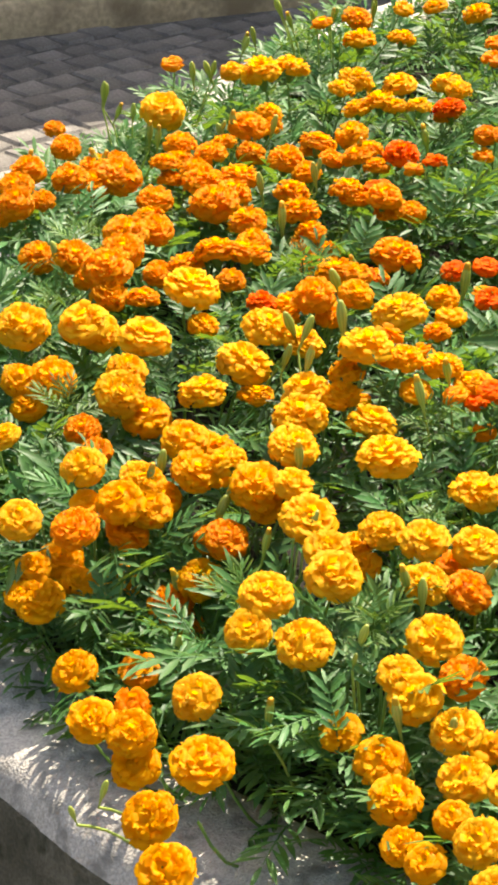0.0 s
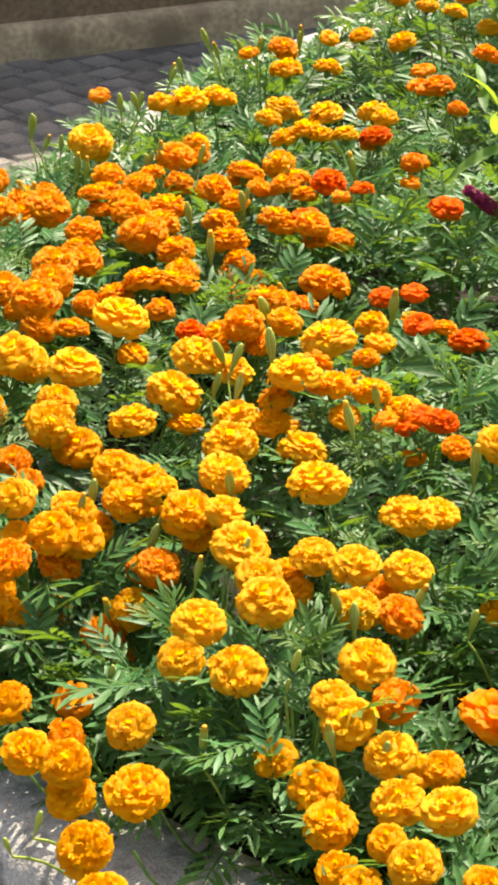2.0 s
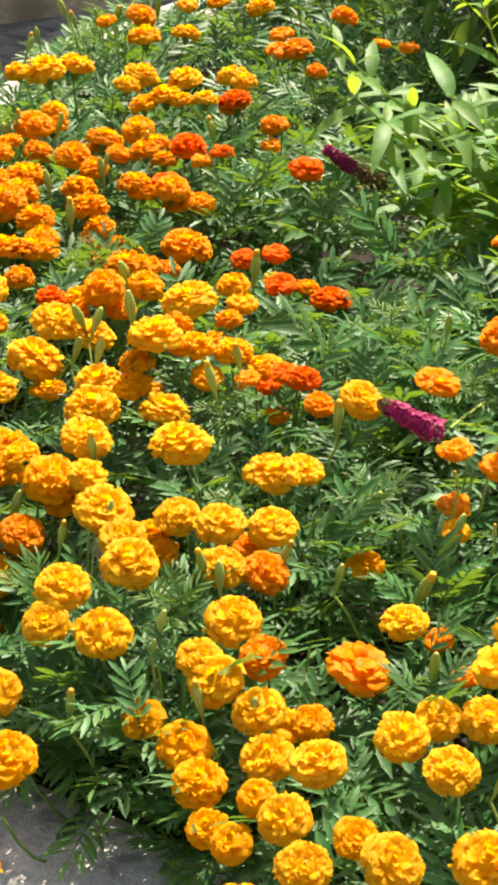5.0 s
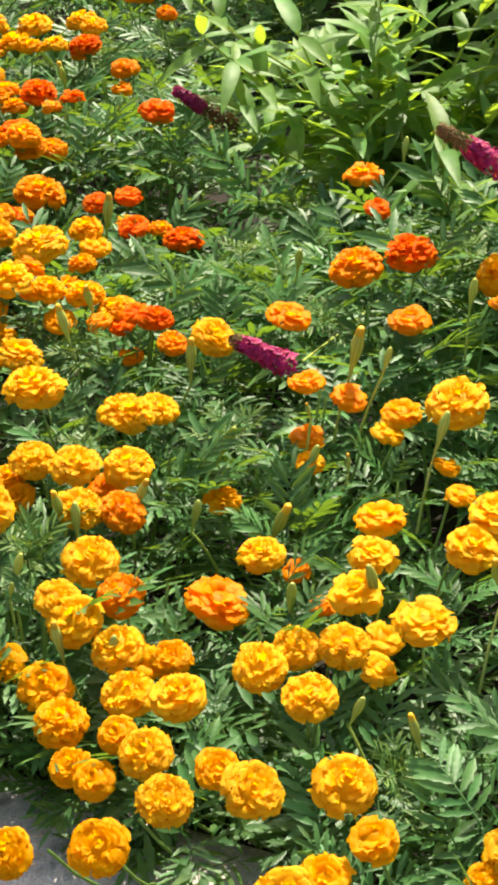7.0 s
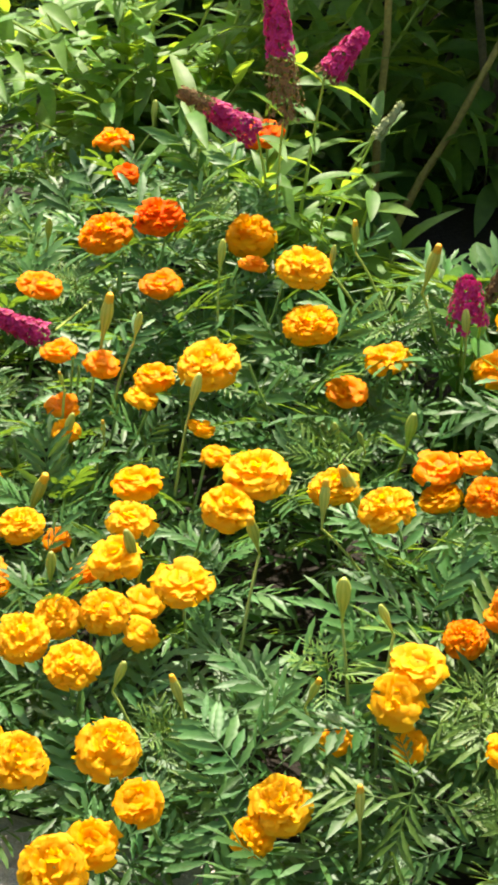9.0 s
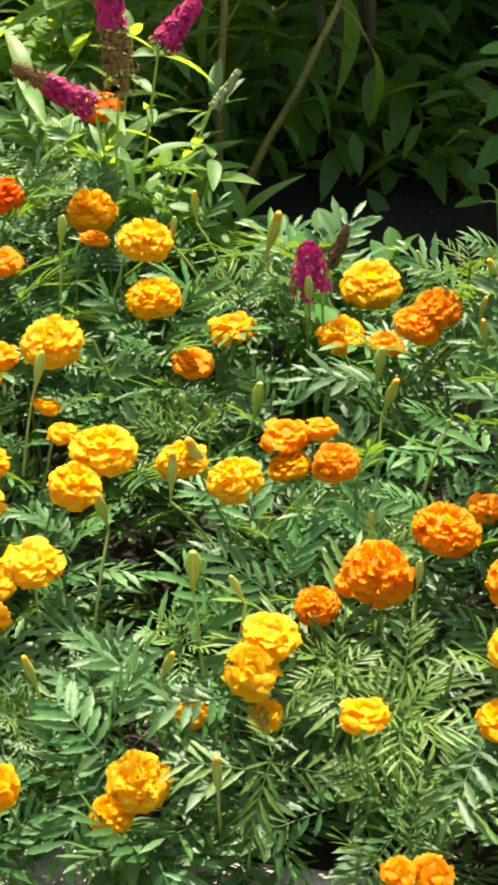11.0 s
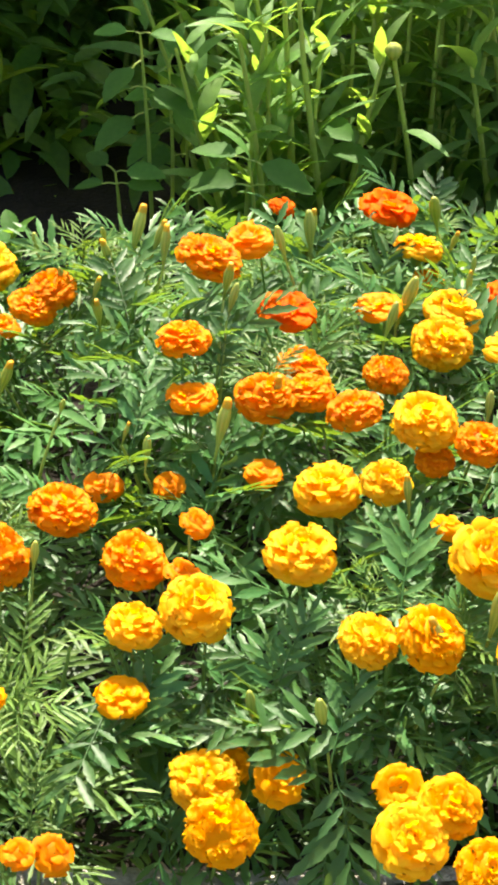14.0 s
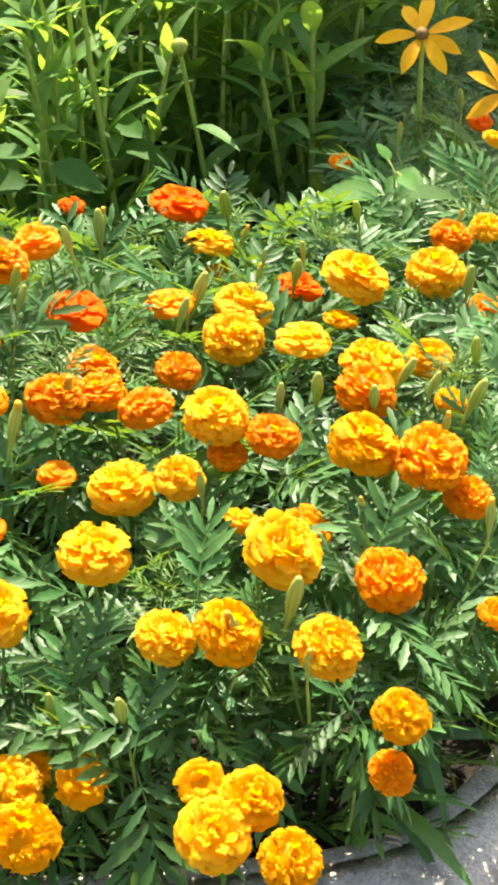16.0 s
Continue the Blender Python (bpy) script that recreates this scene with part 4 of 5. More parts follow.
marigold_plant(0.612, 4.116, 0.546, 0.54, [(-0.062, -0.063, 0.585, 0.038, 'o')], [])
marigold_plant(0.302, 2.593, 0.526, 0.67, [(-0.030, 0.061, 0.529, 0.033, 'r', 'flat'), (0.012, 0.072, 0.531, 0.029, 'r', 'flat'), (0.006, -0.034, 0.528, 0.035, 'r', 'flat'), (-0.053, -0.044, 0.532, 0.039, 'g'), (0.004, 0.034, 0.508, 0.025, 'a', 'flat'), (0.041, -0.023, 0.517, 0.031, 'a'), (-0.047, -0.076, 0.523, 0.030, 'g')], [(-0.022, 0.014, 0.539, 0.032)])
marigold_plant(0.245, 3.016, 0.553, 0.59, [(-0.067, 0.061, 0.551, 0.045, 'a'), (-0.083, 0.033, 0.550, 0.041, 'a'), (-0.019, 0.037, 0.553, 0.049, 'r'), (0.027, -0.001, 0.558, 0.028, 'r'), (-0.051, -0.114, 0.540, 0.047, 'a'), (-0.042, -0.099, 0.518, 0.043, 'a'), (-0.059, -0.092, 0.543, 0.043, 'r', 'flat'), (-0.055, 0.018, 0.542, 0.037, 'a'), (-0.002, -0.008, 0.548, 0.024, 'a'), (-0.010, -0.079, 0.508, 0.039, 'a')], [(0.024, 0.102, 0.563, 0.025), (-0.079, 0.065, 0.561, 0.025)])
marigold_plant(1.454, 1.744, 0.568, 0.25, [], [(-0.054, 0.086, 0.577, 0.034), (-0.093, -0.008, 0.579, 0.018), (0.049, -0.019, 0.581, 0.025)])
marigold_plant(0.228, 4.267, 0.530, 0.13, [], [])
marigold_plant(-0.066, 2.399, 0.577, 0.28, [(0.005, 0.045, 0.585, 0.060, 'y'), (-0.047, -0.041, 0.556, 0.056, 'y'), (0.093, -0.032, 0.568, 0.052, 'y'), (0.018, 0.003, 0.554, 0.033, 'g'), (0.066, -0.088, 0.545, 0.057, 'y'), (-0.068, -0.093, 0.538, 0.042, 'g'), (0.135, -0.038, 0.551, 0.039, 'g'), (-0.058, 0.129, 0.537, 0.040, 'a'), (0.134, -0.034, 0.550, 0.045, 'y'), (0.116, 0.062, 0.541, 0.030, 'a'), (0.131, -0.005, 0.537, 0.031, 'g')], [(0.123, -0.044, 0.584, 0.029)])
marigold_plant(0.248, 2.127, 0.572, 0.47, [(-0.029, 0.083, 0.588, 0.043, 'g'), (-0.001, 0.068, 0.574, 0.034, 'g'), (0.018, 0.032, 0.584, 0.027, 'r', 'flat'), (0.005, 0.046, 0.564, 0.024, 'r'), (0.092, -0.055, 0.586, 0.047, 'y'), (0.041, 0.016, 0.581, 0.037, 'r'), (-0.060, 0.061, 0.568, 0.036, 'g'), (0.013, 0.103, 0.563, 0.026, 'g'), (-0.018, 0.038, 0.575, 0.025, 'o'), (0.011, 0.016, 0.540, 0.024, 'o'), (0.053, -0.016, 0.565, 0.033, 'o')], [(-0.027, 0.044, 0.605, 0.024), (-0.057, 0.015, 0.591, 0.027), (0.065, -0.077, 0.580, 0.029)])
marigold_plant(0.181, 3.202, 0.550, 0.49, [(0.028, 0.116, 0.552, 0.048, 'g'), (0.052, 0.097, 0.551, 0.035, 'g'), (-0.020, -0.052, 0.552, 0.046, 'g'), (-0.007, 0.104, 0.543, 0.040, 'g'), (-0.075, -0.060, 0.538, 0.045, 'a')], [(0.090, -0.036, 0.550, 0.027)])
marigold_plant(0.462, 2.414, 0.552, 0.81, [(-0.102, 0.068, 0.536, 0.045, 'r')], [])
marigold_plant(0.733, 1.561, 0.575, 0.29, [(-0.124, 0.080, 0.556, 0.046, 'y'), (-0.093, 0.021, 0.560, 0.049, 'y'), (-0.018, 0.098, 0.551, 0.044, 'o', 'flat'), (0.013, 0.084, 0.560, 0.026, 'o', 'flat'), (-0.022, 0.077, 0.530, 0.039, 'g'), (-0.014, -0.023, 0.582, 0.042, 'o'), (0.052, -0.115, 0.551, 0.059, 'o')], [(-0.107, 0.071, 0.566, 0.034), (-0.145, 0.043, 0.572, 0.025), (0.081, 0.088, 0.584, 0.026), (0.099, -0.005, 0.591, 0.013), (-0.014, -0.104, 0.574, 0.012)])
marigold_plant(0.947, 1.729, 0.621, 0.53, [(-0.118, 0.097, 0.556, 0.031, 'g', 'flat'), (-0.039, 0.024, 0.605, 0.047, 'o'), (-0.062, 0.018, 0.594, 0.047, 'o'), (-0.112, 0.096, 0.558, 0.045, 'g', 'flat'), (-0.080, 0.055, 0.560, 0.034, 'o', 'flat'), (0.078, -0.086, 0.658, 0.062, 'o')], [(-0.115, -0.013, 0.582, 0.027), (-0.026, 0.025, 0.621, 0.014), (-0.018, -0.034, 0.629, 0.016), (0.021, 0.018, 0.639, 0.022), (-0.033, -0.075, 0.626, 0.021), (0.064, 0.048, 0.646, 0.031), (0.031, 0.051, 0.642, 0.014), (0.073, 0.019, 0.646, 0.022), (0.070, -0.004, 0.647, 0.025)])
marigold_plant(-0.070, 3.717, 0.539, 0.11, [], [(0.069, -0.058, 0.554, 0.022), (0.068, 0.004, 0.541, 0.026), (0.086, 0.029, 0.547, 0.026)])
marigold_plant(0.676, 2.191, 0.623, 0.80, [(0.057, 0.131, 0.649, 0.043, 'r', 'flat'), (-0.010, -0.059, 0.601, 0.049, 'g')], [])
marigold_plant(0.445, 3.715, 0.550, 0.58, [(-0.016, -0.040, 0.552, 0.038, 'o', 'flat'), (0.089, -0.070, 0.585, 0.043, 'o')], [])
marigold_plant(0.758, 4.291, 0.545, 0.55, [], [])
marigold_plant(1.175, 1.759, 0.600, 0.49, [(-0.088, -0.080, 0.652, 0.044, 'o', 'flat')], [(0.051, 0.042, 0.597, 0.024), (0.039, 0.024, 0.603, 0.032)])
marigold_plant(0.953, 1.530, 0.637, 0.36, [(-0.111, -0.040, 0.537, 0.030, 'o', 'flat'), (-0.008, 0.006, 0.639, 0.048, 'o'), (0.033, -0.073, 0.607, 0.055, 'o'), (0.105, -0.010, 0.593, 0.049, 'o'), (-0.021, -0.035, 0.602, 0.040, 'o', 'flat'), (-0.063, -0.076, 0.544, 0.024, 'o')], [(-0.078, -0.060, 0.579, 0.020), (-0.017, -0.083, 0.604, 0.030), (-0.088, -0.037, 0.587, 0.012), (0.041, -0.073, 0.617, 0.027), (0.068, 0.071, 0.662, 0.024), (0.061, 0.048, 0.652, 0.021)])
marigold_plant(0.660, 2.448, 0.614, 0.99, [(-0.083, -0.084, 0.604, 0.024, 'r', 'flat')], [(0.019, 0.001, 0.627, 0.027)])
marigold_plant(0.288, 3.422, 0.549, 0.53, [(-0.041, -0.012, 0.552, 0.049, 'y'), (0.034, 0.001, 0.551, 0.045, 'y'), (0.051, -0.028, 0.550, 0.040, 'y')], [])
marigold_plant(0.521, 4.587, 0.541, 0.18, [], [])
marigold_plant(1.439, 1.943, 0.515, 0.37, [(-0.068, -0.062, 0.557, 0.060, 'r', 'flat')], [])
marigold_plant(0.510, 2.649, 0.547, 0.88, [(0.094, -0.073, 0.569, 0.043, 'o', 'flat')], [(0.162, -0.011, 0.583, 0.022)])
marigold_plant(1.059, 1.367, 0.608, 0.26, [(-0.035, 0.086, 0.604, 0.050, 'o'), (-0.104, 0.036, 0.565, 0.029, 'o', 'flat'), (-0.010, 0.041, 0.602, 0.049, 'o'), (0.024, -0.021, 0.613, 0.057, 'y'), (0.056, -0.061, 0.604, 0.046, 'o'), (0.023, -0.039, 0.586, 0.034, 'o'), (-0.069, -0.015, 0.567, 0.055, 'y'), (-0.040, -0.062, 0.591, 0.040, 'y')], [(0.143, -0.000, 0.605, 0.028), (0.096, -0.010, 0.611, 0.020), (-0.032, -0.085, 0.596, 0.019)])
marigold_plant(0.377, 2.881, 0.565, 0.73, [(0.003, 0.020, 0.567, 0.043, 'r', 'flat'), (0.012, 0.055, 0.544, 0.034, 'o')], [(0.067, -0.088, 0.568, 0.015)])
marigold_plant(0.113, 4.127, 0.514, 0.09, [], [])
marigold_plant(0.112, 2.803, 0.523, 0.47, [(0.032, 0.125, 0.540, 0.047, 'a'), (-0.033, 0.056, 0.533, 0.050, 'a'), (-0.108, 0.006, 0.538, 0.050, 'a'), (-0.029, 0.011, 0.503, 0.038, 'a'), (0.093, -0.007, 0.494, 0.064, 'a'), (0.046, -0.086, 0.493, 0.037, 'r'), (-0.019, -0.055, 0.499, 0.038, 'a'), (-0.022, 0.023, 0.517, 0.040, 'a'), (-0.101, -0.033, 0.521, 0.044, 'a'), (0.001, 0.023, 0.488, 0.033, 'a'), (0.043, 0.115, 0.534, 0.040, 'a'), (0.064, -0.061, 0.484, 0.034, 'a'), (0.003, -0.027, 0.480, 0.030, 'a')], [(-0.060, 0.022, 0.543, 0.032)])
marigold_plant(0.719, 3.944, 0.548, 0.71, [], [])
marigold_plant(0.385, 1.894, 0.563, 0.39, [(0.024, 0.010, 0.605, 0.033, 'o', 'flat'), (0.061, -0.015, 0.597, 0.030, 'o', 'flat'), (0.092, -0.052, 0.573, 0.027, 'y'), (0.020, -0.009, 0.555, 0.028, 'o', 'flat'), (0.018, -0.039, 0.542, 0.025, 'g'), (-0.066, -0.019, 0.499, 0.033, 'g', 'loose'), (0.109, -0.033, 0.582, 0.036, 'g', 'loose')], [(0.070, 0.006, 0.644, 0.033), (-0.058, 0.015, 0.553, 0.028), (-0.101, -0.073, 0.522, 0.022), (0.019, -0.028, 0.595, 0.012), (0.018, -0.041, 0.552, 0.022), (0.047, -0.080, 0.561, 0.013), (0.099, -0.007, 0.635, 0.019)])
marigold_plant(0.662, 3.738, 0.549, 0.76, [(-0.029, 0.089, 0.585, 0.041, 'o')], [])
marigold_plant(0.156, 3.675, 0.550, 0.34, [(0.039, 0.003, 0.553, 0.053, 'g'), (0.112, 0.017, 0.553, 0.043, 'g'), (-0.022, 0.112, 0.555, 0.030, 'a')], [])
marigold_plant(0.811, 4.472, 0.520, 0.48, [], [])
marigold_plant(0.568, 1.967, 0.607, 0.56, [(-0.024, 0.078, 0.599, 0.041, 'o', 'flat'), (0.082, 0.095, 0.601, 0.027, 'o'), (0.112, 0.004, 0.628, 0.057, 'y')], [(0.039, 0.068, 0.634, 0.024)])
marigold_plant(0.029, 3.068, 0.546, 0.37, [(-0.123, 0.051, 0.545, 0.046, 'a'), (0.080, 0.042, 0.551, 0.050, 'a'), (0.030, -0.025, 0.547, 0.049, 'a'), (-0.061, 0.051, 0.548, 0.037, 'a'), (-0.079, 0.002, 0.546, 0.045, 'a'), (-0.019, 0.072, 0.524, 0.042, 'a'), (-0.124, 0.019, 0.532, 0.040, 'a'), (0.060, -0.052, 0.538, 0.040, 'a'), (0.097, -0.000, 0.540, 0.035, 'a')], [(0.077, -0.064, 0.556, 0.018), (0.071, -0.111, 0.563, 0.027)])
marigold_plant(1.010, 1.886, 0.550, 0.70, [], [(-0.026, 0.084, 0.555, 0.021)])
marigold_plant(0.370, 3.250, 0.548, 0.66, [(-0.100, 0.052, 0.550, 0.039, 'y'), (-0.054, 0.045, 0.550, 0.048, 'r'), (-0.010, -0.097, 0.552, 0.034, 'o'), (-0.001, -0.090, 0.552, 0.025, 'o'), (-0.052, 0.076, 0.533, 0.045, 'o')], [])
marigold_plant(1.305, 1.658, 0.579, 0.33, [(0.019, 0.087, 0.569, 0.051, 'y'), (0.020, 0.064, 0.544, 0.030, 'o', 'flat'), (0.062, -0.021, 0.553, 0.044, 'r', 'flat'), (-0.043, -0.077, 0.578, 0.056, 'y'), (0.090, -0.079, 0.580, 0.064, 'y'), (0.053, -0.109, 0.554, 0.034, 'g', 'flat')], [(0.073, -0.011, 0.589, 0.017), (0.028, -0.004, 0.589, 0.014), (0.040, -0.045, 0.590, 0.028), (-0.003, -0.041, 0.593, 0.014)])
marigold_plant(0.850, 2.181, 0.490, 0.89, [], [])
marigold_plant(0.385, 2.245, 0.587, 0.65, [], [(0.070, -0.036, 0.614, 0.022)])


# ---- shrubs behind the marigolds ----
def broad_leaf(seed, length, width, mat, teeth=0.0, bend=0.35):
    s = Shell()
    s.blade(Matrix(), length, width, bend, 0.3, 13 if teeth else 6, tip=0.03, widest=0.38, teeth=teeth)
    return s.mesh("leaf", mat)


LANCE = [broad_leaf(k, 0.10 + 0.018 * k, 0.029 + 0.0035 * k, BUSH_LEAF, 0.0, 0.15 + 0.12 * k) for k in range(4)]
TALL = [broad_leaf(k, 0.085 + 0.014 * k, 0.021 + 0.005 * k, TALL_LEAF, 0.0, 0.3 + 0.12 * k) for k in range(3)]
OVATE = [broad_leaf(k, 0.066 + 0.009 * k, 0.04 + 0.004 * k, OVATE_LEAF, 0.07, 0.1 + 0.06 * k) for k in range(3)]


def shoot(plant, rnd, a, b, radius, leaves, meshes, name="stem", mat=STEM, bow=0.08, scale=1.0, pairs=True, mass=None, steep=(-32, 40)):
    """A leafy shoot from a to b (in the plant's own axes), with leaves in crossed pairs along it."""
    a, b = Vector(a), Vector(b)
    side = Vector((rnd.uniform(-1, 1), rnd.uniform(-1, 1), 0)) * bow * (b - a).length
    path = [a.lerp(b, t) + side * math.sin(math.pi * t * 0.9) for t in [k / 8 for k in range(9)]]
    s = Shell()
    s.tube(path, [radius * (1 - 0.65 * k / 8) for k in range(9)], 6)
    piece(name, s.mesh(name, mat), plant, Matrix())
    for k in range(leaves):
        t = 0.18 + 0.8 * k / max(1, leaves - 1)
        i = min(7, int(t * 8))
        p = path[i].lerp(path[i + 1], t * 8 - i)
        spin = k * math.pi / 2 + rnd.uniform(-0.35, 0.35)
        for half in ((0, math.pi) if pairs else (0,)):
            m = Matrix.Translation(p) @ Matrix.Rotation(spin + half, 4, "Z") @ Matrix.Rotation(radians(rnd.uniform(*steep) + 15 * t), 4, "X") @ Matrix.Rotation(rnd.uniform(-0.4, 0.4), 4, "Y") @ Matrix.Scale(scale * rnd.uniform(0.75, 1.2) * (1.1 - 0.45 * t), 4)
            me = rnd.choice(meshes)
            if mass is None:
                piece("leaf", me, plant, m)
            else:
                mass.add(me, m)
    return path[-1]


def spike_mesh(seed, length, radius, faded_from, old=FADED):
    """A butterfly-bush flower spike along +z: packed florets, the older ones browned."""
    rnd, s = random.Random(seed), Shell()
    s.tube([(0, 0, length * t) for t in (0, 0.5, 1)], [0.0018, 0.0014, 0.0008], 5, 1)
    for k in range(int(520 * length / 0.1)):
        t = rnd.random() ** 0.9
        r = radius * (1.0 - 0.55 * t) * rnd.uniform(0.6, 1.18)
        a = rnd.uniform(0, 6.3)
        slot = 1 if (t < faded_from[0] or t > faded_from[1]) else 0
        p = Vector((r * math.cos(a), r * math.sin(a), length * t))
        m = Matrix.Translation(p) @ turn((math.cos(a), math.sin(a), 0.35), rnd.uniform(0, 6.3))
        size = rnd.uniform(0.0034, 0.005) * (0.7 if slot else 1)
        for q in range(4):
            s.blade(m @ Matrix.Rotation(q * math.pi / 2, 4, "Z"), size, size * 0.9, -0.2, 0.3, 2, tip=0.4, slot=slot)
    return s.mesh("flower_spike", [PINK, old])


SPIKES = [spike_mesh(1, 0.07, 0.0135, (0.0, 0.9)), spike_mesh(2, 0.15, 0.02, (0.5, 1.0)), spike_mesh(3, 0.066, 0.017, (0.12, 1.0)), spike_mesh(4, 0.1, 0.015, (0.0, 0.62)),
          spike_mesh(5, 0.105, 0.014, (0.55, 1.0)), spike_mesh(6, 0.05, 0.007, (2, 3), YOUNG), spike_mesh(7, 0.05, 0.021, (0.0, 1.0)), spike_mesh(8, 0.045, 0.008, (2, 3))]


def butterfly_bush(x, y, shoots, spikes, seed, label, mats=LANCE, scale=1.0):
    rnd, mass = random.Random(seed), Shell()
    bush = thing("butterfly_bush", x, y, SOIL_TOP - 0.012, label, "shrub", "shrubs behind the marigolds")
    for k, (tx, ty, tz) in enumerate(shoots):
        shoot(bush, rnd, (rnd.uniform(-0.14, 0.14) * (len(shoots) > 9), rnd.uniform(-0.08, 0.08) * (len(shoots) > 9), 0), (tx - x, ty - y, tz - SOIL_TOP), 0.004, 15, mats, "branch", PALE_STEM, 0.1, scale, mass=None if k % 3 == 0 else mass, steep=(-18, 52))
    for kind, bx, by, bz, dx, dy, dz in spikes:
        at = Vector((bx - x, by - y, bz - SOIL_TOP))
        shoot(bush, rnd, (0, 0, 0.02), at, 0.0035, 6, mats, "branch", PALE_STEM, 0.05, scale * 0.8)
        piece("flower_spike", SPIKES[kind], bush, Matrix.Translation(at) @ turn((dx, dy, dz)), "dense magenta pink flower spike")
    if mass.v:
        piece("foliage", mass.mesh("foliage", mats[0].materials[0]), bush, Matrix())["kind"] = "stuff"
    return bush


bush_rnd = random.Random(8)
tips = [(0.80 + 0.36 * math.cos(a) + bush_rnd.uniform(-0.06, 0.06), 2.98 + 0.24 * math.sin(a), 0.52 + 0.28 * bush_rnd.random()) for a in (k * 0.74 for k in range(18))]
butterfly_bush(0.78, 2.98, tips + [(0.69, 2.9, 0.72), (0.6, 2.82, 0.66), (0.5, 2.84, 0.6), (0.66, 2.78, 0.6), (0.78, 2.75, 0.62), (0.92, 2.8, 0.78), (1.0, 2.84, 0.86), (1.06, 2.9, 0.78), (0.96, 2.72, 0.66), (0.88, 2.76, 0.72)] + [(0.62 + 0.042 * k, 2.68 + 0.1 * ((k * 5) % 4) * 0.6, 0.6 + 0.06 * ((k * 3) % 6)) for k in range(12)],
               [(4, 0.489, 2.88, 0.55, -0.84, 0, 0.62), (0, 0.413, 2.023, 0.580, -0.82, 0, 0.5)], 3, "butterfly bush with narrow light green leaves and magenta flower spikes", scale=0.84)
butterfly_bush(0.76, 2.36, [(0.80, 2.28, 0.60), (0.86, 2.32, 0.58), (0.92, 2.42, 0.62), (0.73, 2.3, 0.66), (0.82, 2.45, 0.7), (0.68, 2.45, 0.66), (0.9, 2.3, 0.5), (0.62, 2.38, 0.56)],
               [(1, 0.718, 2.17, 0.731, -0.07, 0, 1), (2, 0.773, 2.2, 0.761, 0.66, 0, 0.74), (3, 0.685, 2.18, 0.715, -0.82, 0, 0.58), (5, 0.864, 2.3, 0.648, 0.63, 0, 0.77)], 4,
               "butterfly bush with magenta spikes, one half faded to brown", scale=0.8)
butterfly_bush(0.92, 2.08, [(0.91, 2.059, 0.568), (0.887, 2.053, 0.552), (0.981, 2.039, 0.556)], [(6, 0.820, 1.870, 0.601, 0.02, 0, 1), (7, 0.843, 1.870, 0.624, 0.4, 0, 0.9)], 5,
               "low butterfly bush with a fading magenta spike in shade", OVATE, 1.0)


def dark_shrub(x, y, wide, deep, low, high, count, seed, nearest=40, leaf_size=1.0, bare=False):
    """A shrub of many leafy shoots; its foremost leaves are single parts, the mass behind is joined."""
    rnd, mass = random.Random(seed), Shell()
    bush = thing("leafy_shrub", x, y, SOIL_TOP - 0.012, "tall dense green shrub with a shaded leafy inside, partly unseen and added for shade", "shrub", "shrubs behind the marigolds")
    for k in range(count):
        a, q = rnd.uniform(0, 6.3), math.sqrt(rnd.random())
        foot = Vector((rnd.uniform(-0.3, 0.3) * wide, rnd.uniform(-0.2, 0.2) * deep, 0))
        head = Vector((wide * q * math.cos(a), deep * q * math.sin(a), rnd.uniform(low, high)))
        limb = Shell()
        limb.tube([foot.lerp(head, t) + Vector((0, 0, 0.1 * math.sin(3.1 * t))) for t in (0, 0.25, 0.5, 0.75, 1)], [0.007, 0.006, 0.005, 0.004, 0.002], 6)
        if k % (16 if bare else 4) == 0:
            piece("branch", limb.mesh("branch", BRANCH), bush, Matrix())
        for j in range(34):
            t = rnd.uniform(0.62, 1.0) if bare else rnd.uniform(0.35, 1.0) if j > 14 else rnd.uniform(0.02, 0.45)
            p = foot.lerp(head, t) + Vector((rnd.gauss(0, 0.06), rnd.gauss(0, 0.06), 0.1 * math.sin(3.1 * t) + rnd.gauss(0, 0.05)))
            m = Matrix.Translation(p) @ Matrix.Rotation(rnd.uniform(0, 6.3), 4, "Z") @ Matrix.Rotation(radians(rnd.uniform(-50, 30)), 4, "X") @ Matrix.Rotation(rnd.uniform(-0.5, 0.5), 4, "Y") @ Matrix.Scale(rnd.uniform(0.8, 1.5), 4)
            if j < 2 and k < nearest:
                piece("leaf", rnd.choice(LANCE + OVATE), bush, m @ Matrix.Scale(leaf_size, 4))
            else:
                mass.blade(m, 0.13 * leaf_size, 0.045 * leaf_size, 0.3, 0.3, 5, widest=0.4)
    piece("foliage", mass.mesh("foliage", BUSH_LEAF), bush, Matrix())["kind"] = "stuff"
    return bush


# two overhead crowns, mostly out of view, added to darken the hollow beneath
dark_shrub(1.56, 3.5, 0.58, 0.42, 0.75, 1.15, 85, 21, bare=True)
dark_shrub(1.29, 2.93, 0.21, 0.24, 0.74, 1.02, 70, 28, bare=True)
dark_shrub(1.35, 3.3, 0.25, 0.12, 0.1, 0.25, 5, 26, leaf_size=0.75)
dark_shrub(1.14, 2.98, 0.14, 0.1, 0.05, 0.13, 6, 27, leaf_size=0.6)
dark_shrub(1.48, 3.05, 0.16, 0.08, 0.06, 0.14, 6, 35, leaf_size=0.6)
dark_shrub(1.27, 2.84, 0.14, 0.08, 0.0, 0.05, 3, 41, leaf_size=0.55)
dark_shrub(1.38, 2.72, 0.1, 0.08, 0.0, 0.04, 2, 42, leaf_size=0.5)
